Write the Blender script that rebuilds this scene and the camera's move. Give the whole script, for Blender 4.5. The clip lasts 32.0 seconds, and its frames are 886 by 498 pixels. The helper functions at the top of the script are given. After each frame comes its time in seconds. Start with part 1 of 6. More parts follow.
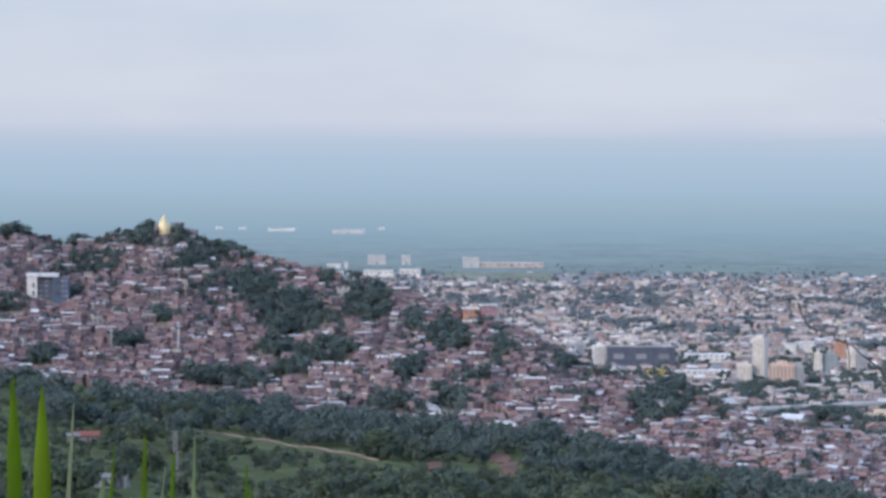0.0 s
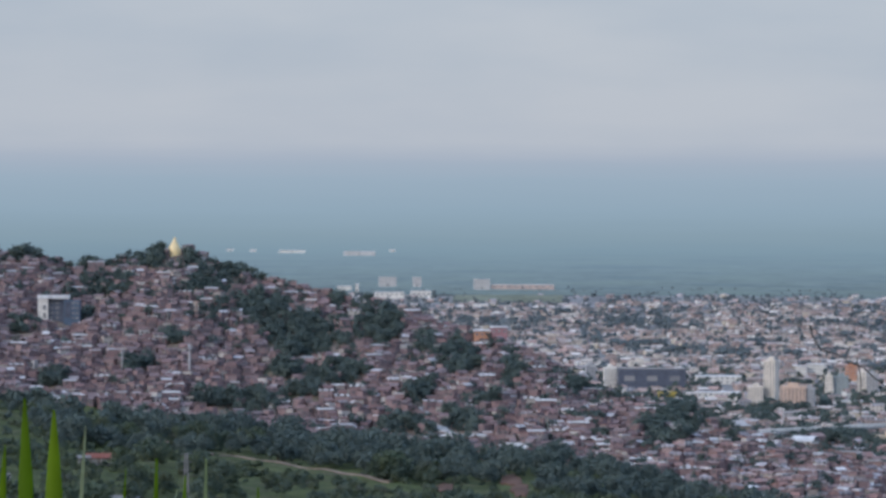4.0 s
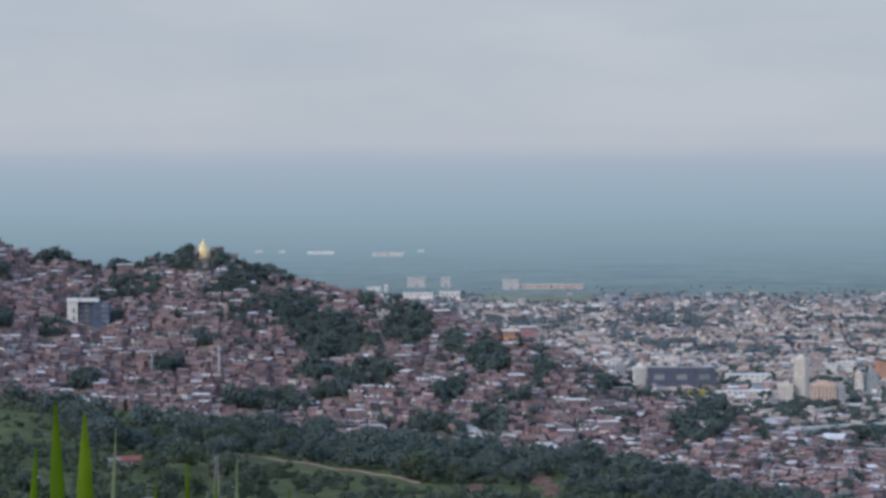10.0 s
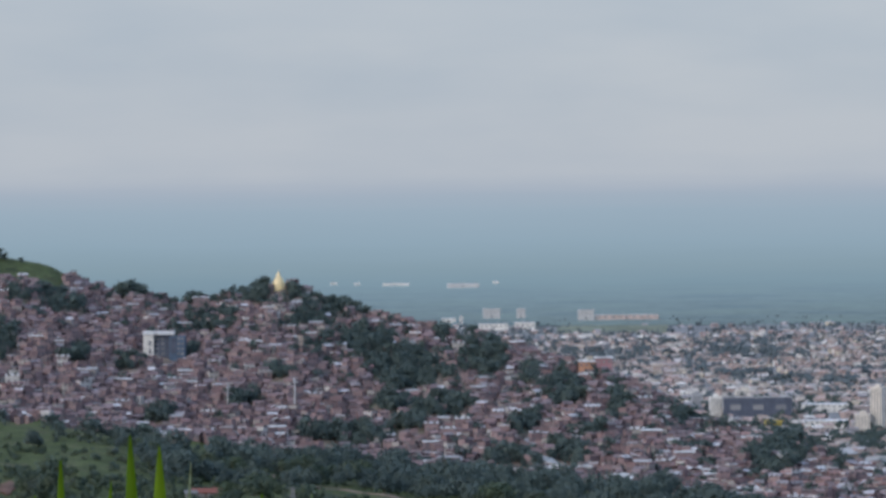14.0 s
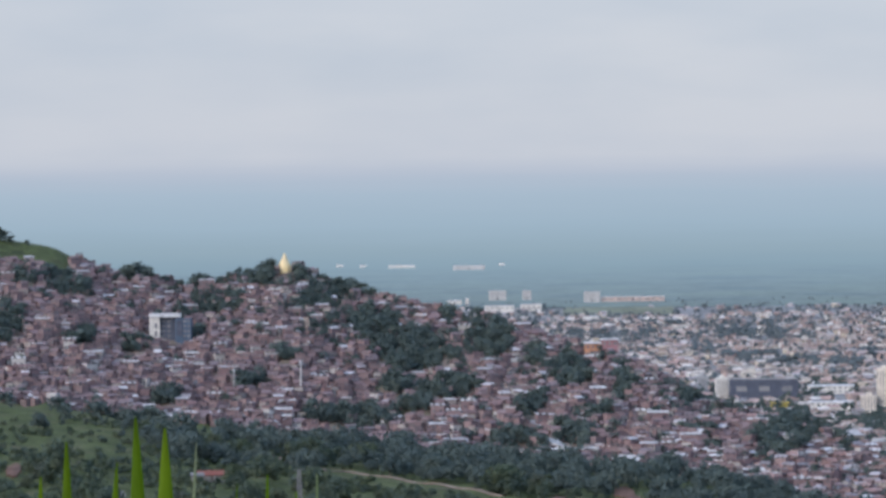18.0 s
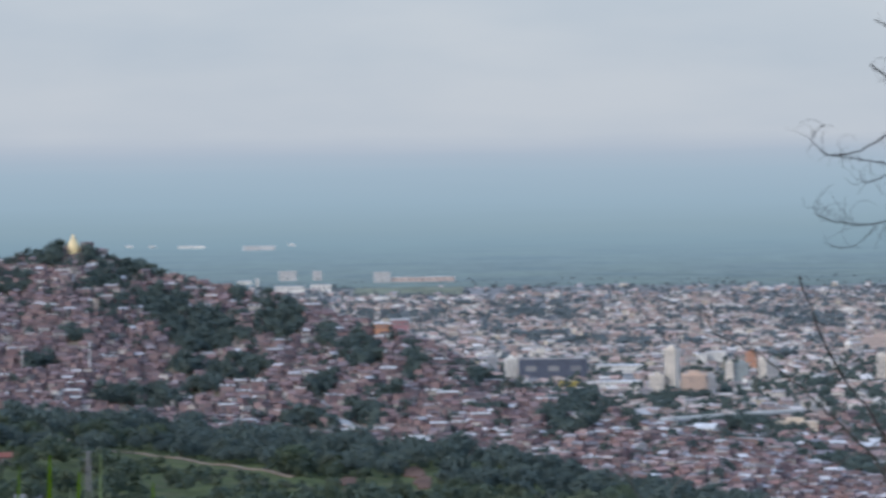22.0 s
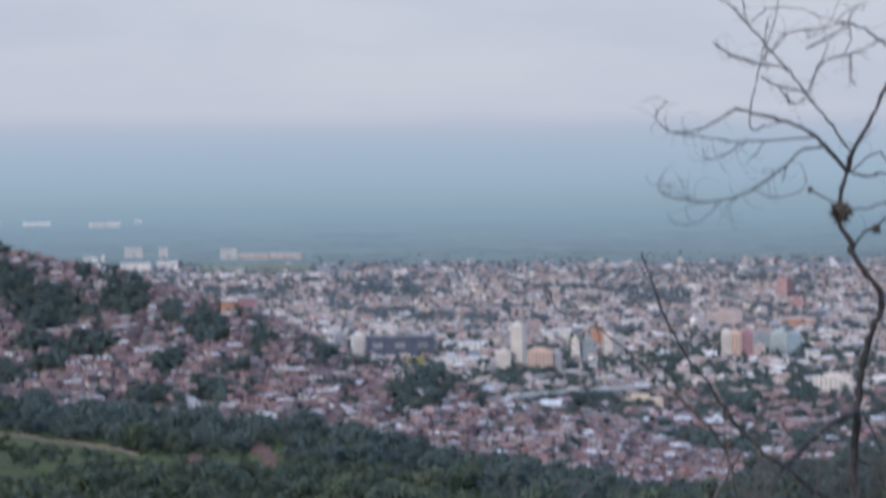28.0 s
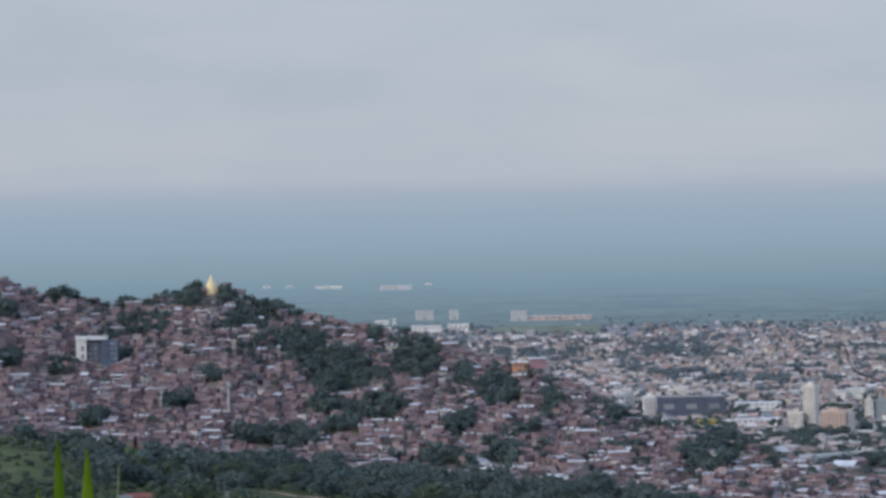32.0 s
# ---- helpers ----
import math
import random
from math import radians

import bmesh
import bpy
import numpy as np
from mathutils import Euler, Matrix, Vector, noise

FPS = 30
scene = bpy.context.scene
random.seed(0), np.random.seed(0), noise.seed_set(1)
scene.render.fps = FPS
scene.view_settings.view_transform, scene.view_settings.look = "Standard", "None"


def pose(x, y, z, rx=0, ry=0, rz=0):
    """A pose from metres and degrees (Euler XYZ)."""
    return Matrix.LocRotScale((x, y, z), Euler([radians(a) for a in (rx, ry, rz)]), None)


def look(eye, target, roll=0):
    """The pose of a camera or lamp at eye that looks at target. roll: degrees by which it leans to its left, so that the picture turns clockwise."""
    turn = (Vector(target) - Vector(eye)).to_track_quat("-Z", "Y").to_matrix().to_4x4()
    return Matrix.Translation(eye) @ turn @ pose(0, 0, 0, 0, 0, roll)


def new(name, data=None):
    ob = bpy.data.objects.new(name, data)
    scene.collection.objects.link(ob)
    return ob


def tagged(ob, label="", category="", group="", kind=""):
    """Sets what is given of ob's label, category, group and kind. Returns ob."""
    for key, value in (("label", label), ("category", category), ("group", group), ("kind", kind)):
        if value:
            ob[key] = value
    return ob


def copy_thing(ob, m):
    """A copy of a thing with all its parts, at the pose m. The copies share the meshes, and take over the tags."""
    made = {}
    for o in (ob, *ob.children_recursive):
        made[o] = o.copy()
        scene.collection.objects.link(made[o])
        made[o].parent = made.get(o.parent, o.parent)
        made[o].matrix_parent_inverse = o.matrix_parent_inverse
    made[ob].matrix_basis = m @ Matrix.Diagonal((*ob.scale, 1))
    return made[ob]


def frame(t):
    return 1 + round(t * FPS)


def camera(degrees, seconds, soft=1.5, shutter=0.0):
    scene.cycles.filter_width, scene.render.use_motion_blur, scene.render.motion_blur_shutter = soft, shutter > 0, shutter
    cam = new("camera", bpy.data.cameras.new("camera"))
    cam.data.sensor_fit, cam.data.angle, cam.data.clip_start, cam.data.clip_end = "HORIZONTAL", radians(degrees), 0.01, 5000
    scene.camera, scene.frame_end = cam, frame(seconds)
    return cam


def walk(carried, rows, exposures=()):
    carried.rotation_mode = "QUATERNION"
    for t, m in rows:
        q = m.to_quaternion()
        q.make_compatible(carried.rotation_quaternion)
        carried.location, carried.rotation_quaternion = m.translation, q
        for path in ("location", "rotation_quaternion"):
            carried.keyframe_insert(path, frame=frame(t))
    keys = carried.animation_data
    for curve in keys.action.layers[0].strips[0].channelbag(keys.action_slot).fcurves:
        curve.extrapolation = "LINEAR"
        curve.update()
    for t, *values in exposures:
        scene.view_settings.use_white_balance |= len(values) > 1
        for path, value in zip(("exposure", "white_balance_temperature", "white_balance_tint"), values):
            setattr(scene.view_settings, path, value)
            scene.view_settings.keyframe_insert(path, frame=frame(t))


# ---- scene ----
SOFT, CLOUD, SUN_E, HAZE = 3.2, 0.86, 1.75, 0.95
OVERHEAD = 1.6
EXPOSURES = [(0.0, 0.30, 6430, 13), (0.5, 0.13, 6430, 13), (1.0, 0.16, 6430, 12), (2.0, -0.1, 6470, 11), (4.5, -0.08, 6500, 10), (6.0, 0.1, 6620, 9), (8.0, 0.0, 6540, 9), (9.0, 0.07, 6500, 9), (10.0, -0.08, 6540, 10), (11.5, -0.06, 6560, 10), (12.0, -0.04, 6560, 10), (13.0, -0.1, 6560, 9), (14.0, -0.11, 6560, 9), (17.0, -0.1, 6560, 10), (17.5, 0.0, 6600, 11), (18.0, 0.16, 6640, 12), (18.5, 0.08, 6560, 10), (19.0, -0.1, 6500, 9), (21.0, -0.13, 6500, 9), (22.0, 0.05, 6500, 9), (23.0, 0.12, 6500, 10), (24.0, 0.15, 6490, 12), (25.0, 0.14, 6470, 11), (25.5, 0.28, 6460, 12), (27.5, 0.45, 6400, 15), (28.0, 0.1, 6460, 15), (29.0, -0.15, 6430, 13), (30.0, -0.2, 6490, 10), (32.0, -0.12, 6500, 10)]
# the camera: hand-held on a hillside lookout, long lens; eye at EYE above the plain
EYE, F = 136.5, 5578.0
cam = camera(16.0, 32.0, soft=SOFT, shutter=0.9)
# seconds, side step, lift (m), bearing, tilt, lean (degrees)
PATH = [
    (0, -0.0006, -0.0006, 0.381, -0.494, -0.231), (0.5, -0.0007, -0.0006, 0.425, -0.54, -0.223), (1, -0.0013, -0.0003, 0.384, -0.563, -0.208),
    (1.5, -0.0021, -0.0001, 0.209, -0.455, -0.222), (2, -0.0028, 0.0002, 0.068, -0.089, -0.217), (2.5, -0.0025, 0.0001, 0.097, -0.085, -0.197),
    (4.5, -0.0009, -0.0002, 0.263, -0.108, -0.271), (5, 0.0001, -0.0001, 0.384, -0.145, -0.354), (5.5, 0.0006, -0.0001, 0.378, -0.191, -0.333),
    (6, 0.0012, -0.0004, 0, -0.236, 0), (6.5, 0.0012, -0.0004, -0.218, -0.273, 0.068), (7, 0.0008, -0.0002, -0.388, -0.255, 0.171),
    (7.5, 0.0008, -0.0002, -0.379, -0.271, 0.184), (8, 0.0009, -0.0002, -0.34, -0.315, 0.168), (8.5, 0.0007, -0.0002, -0.305, -0.35, 0.18),
    (9, -0.0005, -0.0001, -0.265, -0.379, 0.177), (9.5, -0.0018, -0, -0.226, -0.215, 0.216), (10, -0.0021, -0, -0.336, -0.09, 0.217),
    (10.5, -0.0024, 0.0002, -0.774, 0.08, 0.211), (11, -0.003, 0.0007, -1.184, 0.16, 0.214), (11.5, -0.0026, 0.0008, -1.613, 0.209, 0.266),
    (12, -0.0013, 0.0002, -1.797, 0.199, 0.418), (12.5, -0.0003, -0.0001, -1.769, 0.151, 0.433), (13, 0.0001, 0.0002, -1.732, 0.19, 0.514),
    (13.5, 0.0001, 0.0006, -1.693, 0.22, 0.532), (14, -0.0001, 0.0008, -1.693, 0.487, 0.533), (14.5, -0, 0.0004, -1.712, 0.792, 0.587),
    (16.5, 0.0004, -0, -1.919, 0.814, 0.651), (17, 0.0005, -0.0001, -1.877, 0.688, 0.605), (17.5, 0.0002, -0.0002, -1.839, 0.484, 0.637),
    (18, 0.0007, -0.0003, -1.803, 0.162, 0.61), (18.5, 0.0026, -0.0003, -1.616, -0.113, 0.627), (19, 0.0042, 0, -0.914, -0.135, 0.597),
    (19.5, 0.0041, 0.0004, -0.32, -0.057, 0.636), (20, 0.0037, 0.0003, 0.183, -0.068, 0.61), (20.5, 0.0038, 0.0003, 0.527, -0.101, 0.604),
    (21, 0.0039, -0.0008, 0.982, -0.082, 0.663), (21.5, 0.0053, -0.002, 1.281, -0.17, 0.59), (22, 0.0076, -0.0017, 2.005, -0.234, 0.638),
    (22.5, 0.0087, -0.0015, 3.082, -0.284, 0.497), (23, 0.0086, -0.0019, 3.609, -0.335, 0.475), (23.5, 0.0093, -0.0021, 3.968, -0.387, 0.44),
    (24, 0.0099, -0.0025, 4.109, -0.445, 0.499), (24.5, 0.0105, -0.0029, 4.186, -0.485, 0.477), (25, 0.0123, -0.0026, 4.218, -0.546, 0.43),
    (25.5, 0.0152, -0.0024, 4.264, -0.715, 0.478), (27.5, 0.0175, -0.0026, 4.793, -1.117, 0.551), (27.7, 0.0175, -0.0026, 4.793, -1.105, 0.555),
    (27.8, 0.0175, -0.0026, 4.79, -1.045, 0.56), (27.9, 0.0175, -0.0026, 4.79, -0.93, 0.565), (28, 0.0173, -0.0023, 4.784, -0.683, 0.574),
    (28.1, 0.0173, -0.0023, 4.69, -0.395, 0.58), (28.2, 0.0173, -0.0023, 4.49, -0.1, 0.59), (28.3, 0.0173, -0.0023, 4.28, 0.095, 0.6),
    (28.4, 0.0173, -0.0023, 4.1, 0.26, 0.61), (28.5, 0.0153, -0.0017, 3.938, 0.383, 0.623), (29, 0.013, -0.0011, 3.256, 0.766, 0.717),
    (29.5, 0.0105, -0.0009, 2.762, 0.992, 0.695), (30, 0.0078, -0.0009, 2.174, 1.047, 0.726), (30.5, 0.0066, -0.0009, 1.419, 0.832, 0.734),
    (31, 0.0066, -0.0009, 0.143, 0.656, 0.998), (31.5, 0.0066, -0.0009, -0.22, 0.585, 1.095), (32, 0.0066, -0.0009, -0.467, 0.506, 1.055),
]

walk(cam, [(t, pose(x, 0, EYE + z, 90 + p, 0, -y) @ pose(0, 0, 0, 0, 0, -r)) for t, x, z, y, p, r in PATH], EXPOSURES)

# ---- world, sun ----
world = bpy.data.worlds.new("world")
scene.world = world
world.use_nodes = True
wt = world.node_tree
wt.nodes.clear()
SUN_EL, SUN_AZ = radians(24), radians(-128)     # azimuth from +y, clockwise
sky = wt.nodes.new("ShaderNodeTexSky")
sky.sky_type, sky.sun_disc = "NISHITA", False
sky.sun_elevation, sky.sun_rotation = SUN_EL, SUN_AZ
sky.air_density, sky.dust_density, sky.ozone_density = 1.2, 3.0, 1.5
bg_sky = wt.nodes.new("ShaderNodeBackground")
bg_sky.inputs[1].default_value = 0.02
wt.links.new(sky.outputs[0], bg_sky.inputs[0])
# the even cloud cover over it
coord = wt.nodes.new("ShaderNodeTexCoord")
cloud = wt.nodes.new("ShaderNodeTexNoise")
cloud.inputs["Scale"].default_value, cloud.inputs["Detail"].default_value = 9.0, 5.0
stretch = wt.nodes.new("ShaderNodeMapping")
stretch.inputs["Scale"].default_value = (1, 1, 4)
wt.links.new(coord.outputs["Generated"], stretch.inputs[0])
wt.links.new(stretch.outputs[0], cloud.inputs["Vector"])
tint = wt.nodes.new("ShaderNodeValToRGB")
tint.color_ramp.elements[0].position, tint.color_ramp.elements[0].color = 0.35, (0.481, 0.552, 0.662, 1)
tint.color_ramp.elements[1].position, tint.color_ramp.elements[1].color = 0.68, (0.555, 0.607, 0.697, 1)
wt.links.new(cloud.outputs[0], tint.inputs[0])
bg_cloud = wt.nodes.new("ShaderNodeBackground")
# an overcast sky is brightest overhead
split = wt.nodes.new("ShaderNodeSeparateXYZ")
wt.links.new(coord.outputs["Generated"], split.inputs[0])
climb = wt.nodes.new("ShaderNodeMapRange")
climb.inputs["From Min"].default_value, climb.inputs["From Max"].default_value = 0.09, 0.9
climb.inputs["To Min"].default_value, climb.inputs["To Max"].default_value = CLOUD, CLOUD * OVERHEAD
wt.links.new(split.outputs["Z"], climb.inputs[0])
wt.links.new(climb.outputs[0], bg_cloud.inputs[1])
blue = wt.nodes.new("ShaderNodeMix")
blue.data_type = "RGBA"
blue.inputs[7].default_value = (0.40, 0.555, 0.84, 1)
rise = wt.nodes.new("ShaderNodeMapRange")
rise.inputs["From Min"].default_value, rise.inputs["From Max"].default_value = 0.09, 0.5
wt.links.new(split.outputs["Z"], rise.inputs[0])
wt.links.new(rise.outputs[0], blue.inputs[0])
wt.links.new(tint.outputs[0], blue.inputs[6])
wt.links.new(blue.outputs[2], bg_cloud.inputs[0])
both = wt.nodes.new("ShaderNodeAddShader")
wt.links.new(bg_sky.outputs[0], both.inputs[0])
wt.links.new(bg_cloud.outputs[0], both.inputs[1])
out = wt.nodes.new("ShaderNodeOutputWorld")
wt.links.new(both.outputs[0], out.inputs[0])

sun_data = bpy.data.lights.new("sun", "SUN")
sun_data.energy, sun_data.angle, sun_data.color = SUN_E, radians(16), (1.0, 0.94, 0.90)
sun = new("sun", sun_data)
toward = Vector((math.cos(SUN_EL) * math.sin(SUN_AZ), math.cos(SUN_EL) * math.cos(SUN_AZ), math.sin(SUN_EL)))
sun.matrix_world = look(toward * 300 + Vector((0, 0, EYE)), (0, 0, EYE))

# ---- materials ----
def surface(name, colours, rough=0.85, grain=0.6, amount=0.25, vary="island", bump=0.3, metal=0.0, translucent=0.0, glossy=0.12):
    """A surface whose pieces take one of the colours each, with stains and grain of that many metres."""
    m = bpy.data.materials.new(name)
    m.use_nodes = True
    nt = m.node_tree
    bsdf = nt.nodes["Principled BSDF"]
    bsdf.inputs["Roughness"].default_value, bsdf.inputs["Metallic"].default_value = rough, metal
    bsdf.inputs["Specular IOR Level"].default_value = glossy
    tc = nt.nodes.new("ShaderNodeTexCoord")
    pick = nt.nodes.new("ShaderNodeValToRGB")
    pick.color_ramp.interpolation = "CONSTANT"
    ramp = pick.color_ramp.elements
    while len(ramp) < len(colours):
        ramp.new(0.5)
    for i, c in enumerate(colours):
        ramp[i].position, ramp[i].color = i / len(colours), (*c, 1)
    if vary == "island":
        src = nt.nodes.new("ShaderNodeNewGeometry").outputs["Random Per Island"]
    elif vary == "object":
        src = nt.nodes.new("ShaderNodeObjectInfo").outputs["Random"]
    else:
        src = None
        big = nt.nodes.new("ShaderNodeTexNoise")
        big.inputs["Scale"].default_value, big.inputs["Detail"].default_value = 0.12 / grain, 3
        nt.links.new(tc.outputs["Object"], big.inputs["Vector"])
        pick.color_ramp.interpolation = "LINEAR"
        for i in range(len(colours)):
            ramp[i].position = 0.32 + 0.36 * i / max(1, len(colours) - 1)
        src = big.outputs[0]
    nt.links.new(src, pick.inputs[0])
    col = pick.outputs[0]
    for scale, k in ((1 / grain, amount), (0.17 / grain, amount * 0.8)):
        n = nt.nodes.new("ShaderNodeTexNoise")
        n.inputs["Scale"].default_value, n.inputs["Detail"].default_value = scale, 4
        nt.links.new(tc.outputs["Object"], n.inputs["Vector"])
        mp = nt.nodes.new("ShaderNodeMapRange")
        mp.inputs["From Min"].default_value, mp.inputs["From Max"].default_value = 0.3, 0.7
        mp.inputs["To Min"].default_value, mp.inputs["To Max"].default_value = 1 - k, 1 + k
        nt.links.new(n.outputs[0], mp.inputs[0])
        mix = nt.nodes.new("ShaderNodeVectorMath")
        mix.operation = "SCALE"
        nt.links.new(col, mix.inputs[0])
        nt.links.new(mp.outputs[0], mix.inputs["Scale"])
        col = mix.outputs[0]
        if bump and scale == 1 / grain:
            b = nt.nodes.new("ShaderNodeBump")
            b.inputs["Strength"].default_value, b.inputs["Distance"].default_value = bump, grain * 0.2
            nt.links.new(n.outputs[0], b.inputs["Height"])
            nt.links.new(b.outputs[0], bsdf.inputs["Normal"])
    nt.links.new(col, bsdf.inputs["Base Color"])
    if translucent:
        tr = nt.nodes.new("ShaderNodeBsdfTranslucent")
        nt.links.new(col, tr.inputs[0])
        ms = nt.nodes.new("ShaderNodeMixShader")
        ms.inputs[0].default_value = translucent
        nt.links.new(bsdf.outputs[0], ms.inputs[1])
        nt.links.new(tr.outputs[0], ms.inputs[2])
        nt.links.new(ms.outputs[0], nt.nodes["Material Output"].inputs[0])
    return m


BRICK = [(0.267, 0.182, 0.183), (0.246, 0.174, 0.176), (0.288, 0.208, 0.210), (0.227, 0.168, 0.172), (0.308, 0.228, 0.226), (0.264, 0.192, 0.195)]
PALE = [(0.46, 0.42, 0.38), (0.60, 0.59, 0.57), (0.38, 0.37, 0.37), (0.42, 0.32, 0.29), (0.48, 0.42, 0.34), (0.72, 0.71, 0.70)]
M_HILL_WALL = surface("hill_wall", BRICK + BRICK + BRICK[:3] + [(0.40, 0.37, 0.34), (0.30, 0.27, 0.26), (0.52, 0.50, 0.48)], grain=1.2, amount=0.15)
M_HILL_ROOF = surface("hill_roof", [(0.241, 0.178, 0.183), (0.220, 0.152, 0.152), (0.258, 0.196, 0.200), (0.237, 0.148, 0.143), (0.286, 0.252, 0.263), (0.204, 0.166, 0.174), (0.250, 0.170, 0.168), (0.225, 0.170, 0.174), (0.216, 0.162, 0.168), (0.250, 0.178, 0.181), (0.233, 0.170, 0.172), (0.220, 0.156, 0.156), (0.244, 0.164, 0.160), (0.535, 0.515, 0.525), (0.237, 0.160, 0.158), (0.225, 0.176, 0.183)], grain=1.5, rough=0.95, amount=0.15)
# far city walls and roofs, lightened beyond their own tones to stand for haze
M_CITY_WALL = surface("city_wall", [tuple(min(0.78, c * 1.18) for c in q) for q in PALE[:5]] + [(0.42, 0.33, 0.31), (0.36, 0.28, 0.265), (0.70, 0.67, 0.64), (0.37, 0.31, 0.29), (0.30, 0.295, 0.31), (0.38, 0.31, 0.30), (0.34, 0.27, 0.26)], grain=1.5)
M_CITY_ROOF = surface("city_roof", [(0.429, 0.298, 0.270), (0.486, 0.445, 0.431), (0.385, 0.312, 0.296), (0.628, 0.576, 0.539), (0.342, 0.319, 0.317), (0.486, 0.375, 0.344), (0.429, 0.402, 0.405), (0.720, 0.680, 0.650), (0.514, 0.458, 0.418), (0.372, 0.333, 0.331), (0.457, 0.375, 0.344), (0.400, 0.292, 0.263), (0.314, 0.278, 0.270), (0.443, 0.333, 0.303)], grain=2.0, rough=0.92)
M_LOW_ROOF = surface("low_roof", [(0.301, 0.190, 0.175), (0.255, 0.175, 0.170), (0.328, 0.238, 0.227), (0.219, 0.166, 0.165), (0.273, 0.161, 0.144), (0.365, 0.342, 0.360), (0.246, 0.227, 0.247), (0.564, 0.555, 0.566), (0.283, 0.209, 0.206)], grain=1.6, rough=0.92)
M_PANE = surface("dark_pane", [(0.149, 0.143, 0.156), (0.203, 0.195, 0.202), (0.108, 0.111, 0.124)], rough=0.25, bump=0, amount=0.1, glossy=0.5)
# leaf greens raised and blued so that they carry some haze
M_LEAF = surface("hazed_hill_foliage", [(0.113, 0.149, 0.140), (0.123, 0.157, 0.142), (0.106, 0.142, 0.140), (0.129, 0.162, 0.142), (0.116, 0.152, 0.146)], vary="", grain=2.5, amount=0.15, bump=0, translucent=0.3, glossy=0.03)
# far trees: paler, bluer greens with the haze mixed into the colour
M_LEAF_FAR = surface("hazed_city_foliage", [(0.138, 0.166, 0.178), (0.148, 0.174, 0.182), (0.128, 0.156, 0.172)], grain=2, amount=0.2, bump=0, glossy=0.03)
M_LEAF_LIGHT = surface("bush_foliage", [(0.103, 0.140, 0.099), (0.116, 0.145, 0.090), (0.096, 0.131, 0.112), (0.125, 0.151, 0.096), (0.116, 0.135, 0.114)], vary="", grain=2.0, amount=0.2, bump=0, translucent=0.3, glossy=0.03)
M_BARK = surface("bark", [(0.11, 0.085, 0.07), (0.14, 0.11, 0.09)], vary="", grain=0.3, amount=0.4, bump=0.6)
M_GRASSLAND = surface("hill_grass", [(0.051, 0.064, 0.027), (0.075, 0.092, 0.031), (0.059, 0.074, 0.029), (0.085, 0.098, 0.037), (0.092, 0.087, 0.050)], vary="", grain=1.6, amount=0.4)
M_EARTH = surface("hill_earth", [(0.16, 0.12, 0.10), (0.22, 0.17, 0.14), (0.12, 0.12, 0.08)], vary="", grain=3.0, amount=0.3)
M_STREETS = surface("city_ground", [(0.185, 0.188, 0.185), (0.27, 0.255, 0.255), (0.165, 0.185, 0.160)], vary="", grain=6.0, amount=0.3)

# ---- the lie of the land ----
# bearings u and dips v are in steps of 1/F of the distance: 784 is straight ahead, 418 is level with the eye
def smooth_curve(points, lo=-1500, hi=3200, width=24):
    xs = np.arange(lo, hi, 4.0)
    ys = np.interp(xs, [p[0] for p in points], [p[1] for p in points])
    k = np.ones(width // 4) / (width // 4)
    ys = np.convolve(np.pad(ys, width, mode="edge"), k, mode="same")[width:-width]
    return lambda u: np.interp(u, xs, ys)


WOOD_TOP = smooth_curve([(-1500, 600), (-200, 640), (0, 658), (250, 702), (350, 718), (540, 738), (740, 757), (870, 776), (1000, 780), (1100, 802), (1200, 832), (1300, 851), (1400, 868), (1500, 885), (1620, 925), (1720, 918), (1820, 886), (1940, 868), (2050, 855), (3200, 850)], width=60)
HILL_TOP = smooth_curve([(u, v + (10 if u > -40 else -4)) for u, v in [(-1500, 300), (-400, 352), (-200, 374), (-130, 380), (-90, 394), (-50, 414), (0, 430), (60, 436), (120, 447), (165, 453), (210, 447), (260, 434), (300, 426), (335, 423), (365, 432), (400, 449), (450, 464), (510, 482), (560, 494), (620, 505), (700, 520), (780, 547), (900, 584), (1000, 632), (1060, 664), (1160, 694), (1300, 742), (1500, 792), (1700, 850), (2000, 900), (3200, 930)]], width=24)
WOOD_R = smooth_curve([(-1500, 1250), (500, 1250), (1500, 1000), (3200, 980)], width=200)
HILL_R = smooth_curve([(-1500, 1690), (400, 1680), (800, 1560), (1200, 1380), (1500, 1320), (3200, 1300)], width=200)


def plain_z(r):
    dip = np.interp(r, [0, 2500, 2700, 3000, 3300, 3600, 3900, 4200, 4350, 4500, 4700, 4900], [0, 722.5, 701, 658, 622, 590, 560, 534, 518, 490, 452, 424])
    return np.where(r < 2500, 0.0, EYE - r * (dip - 418) / F)


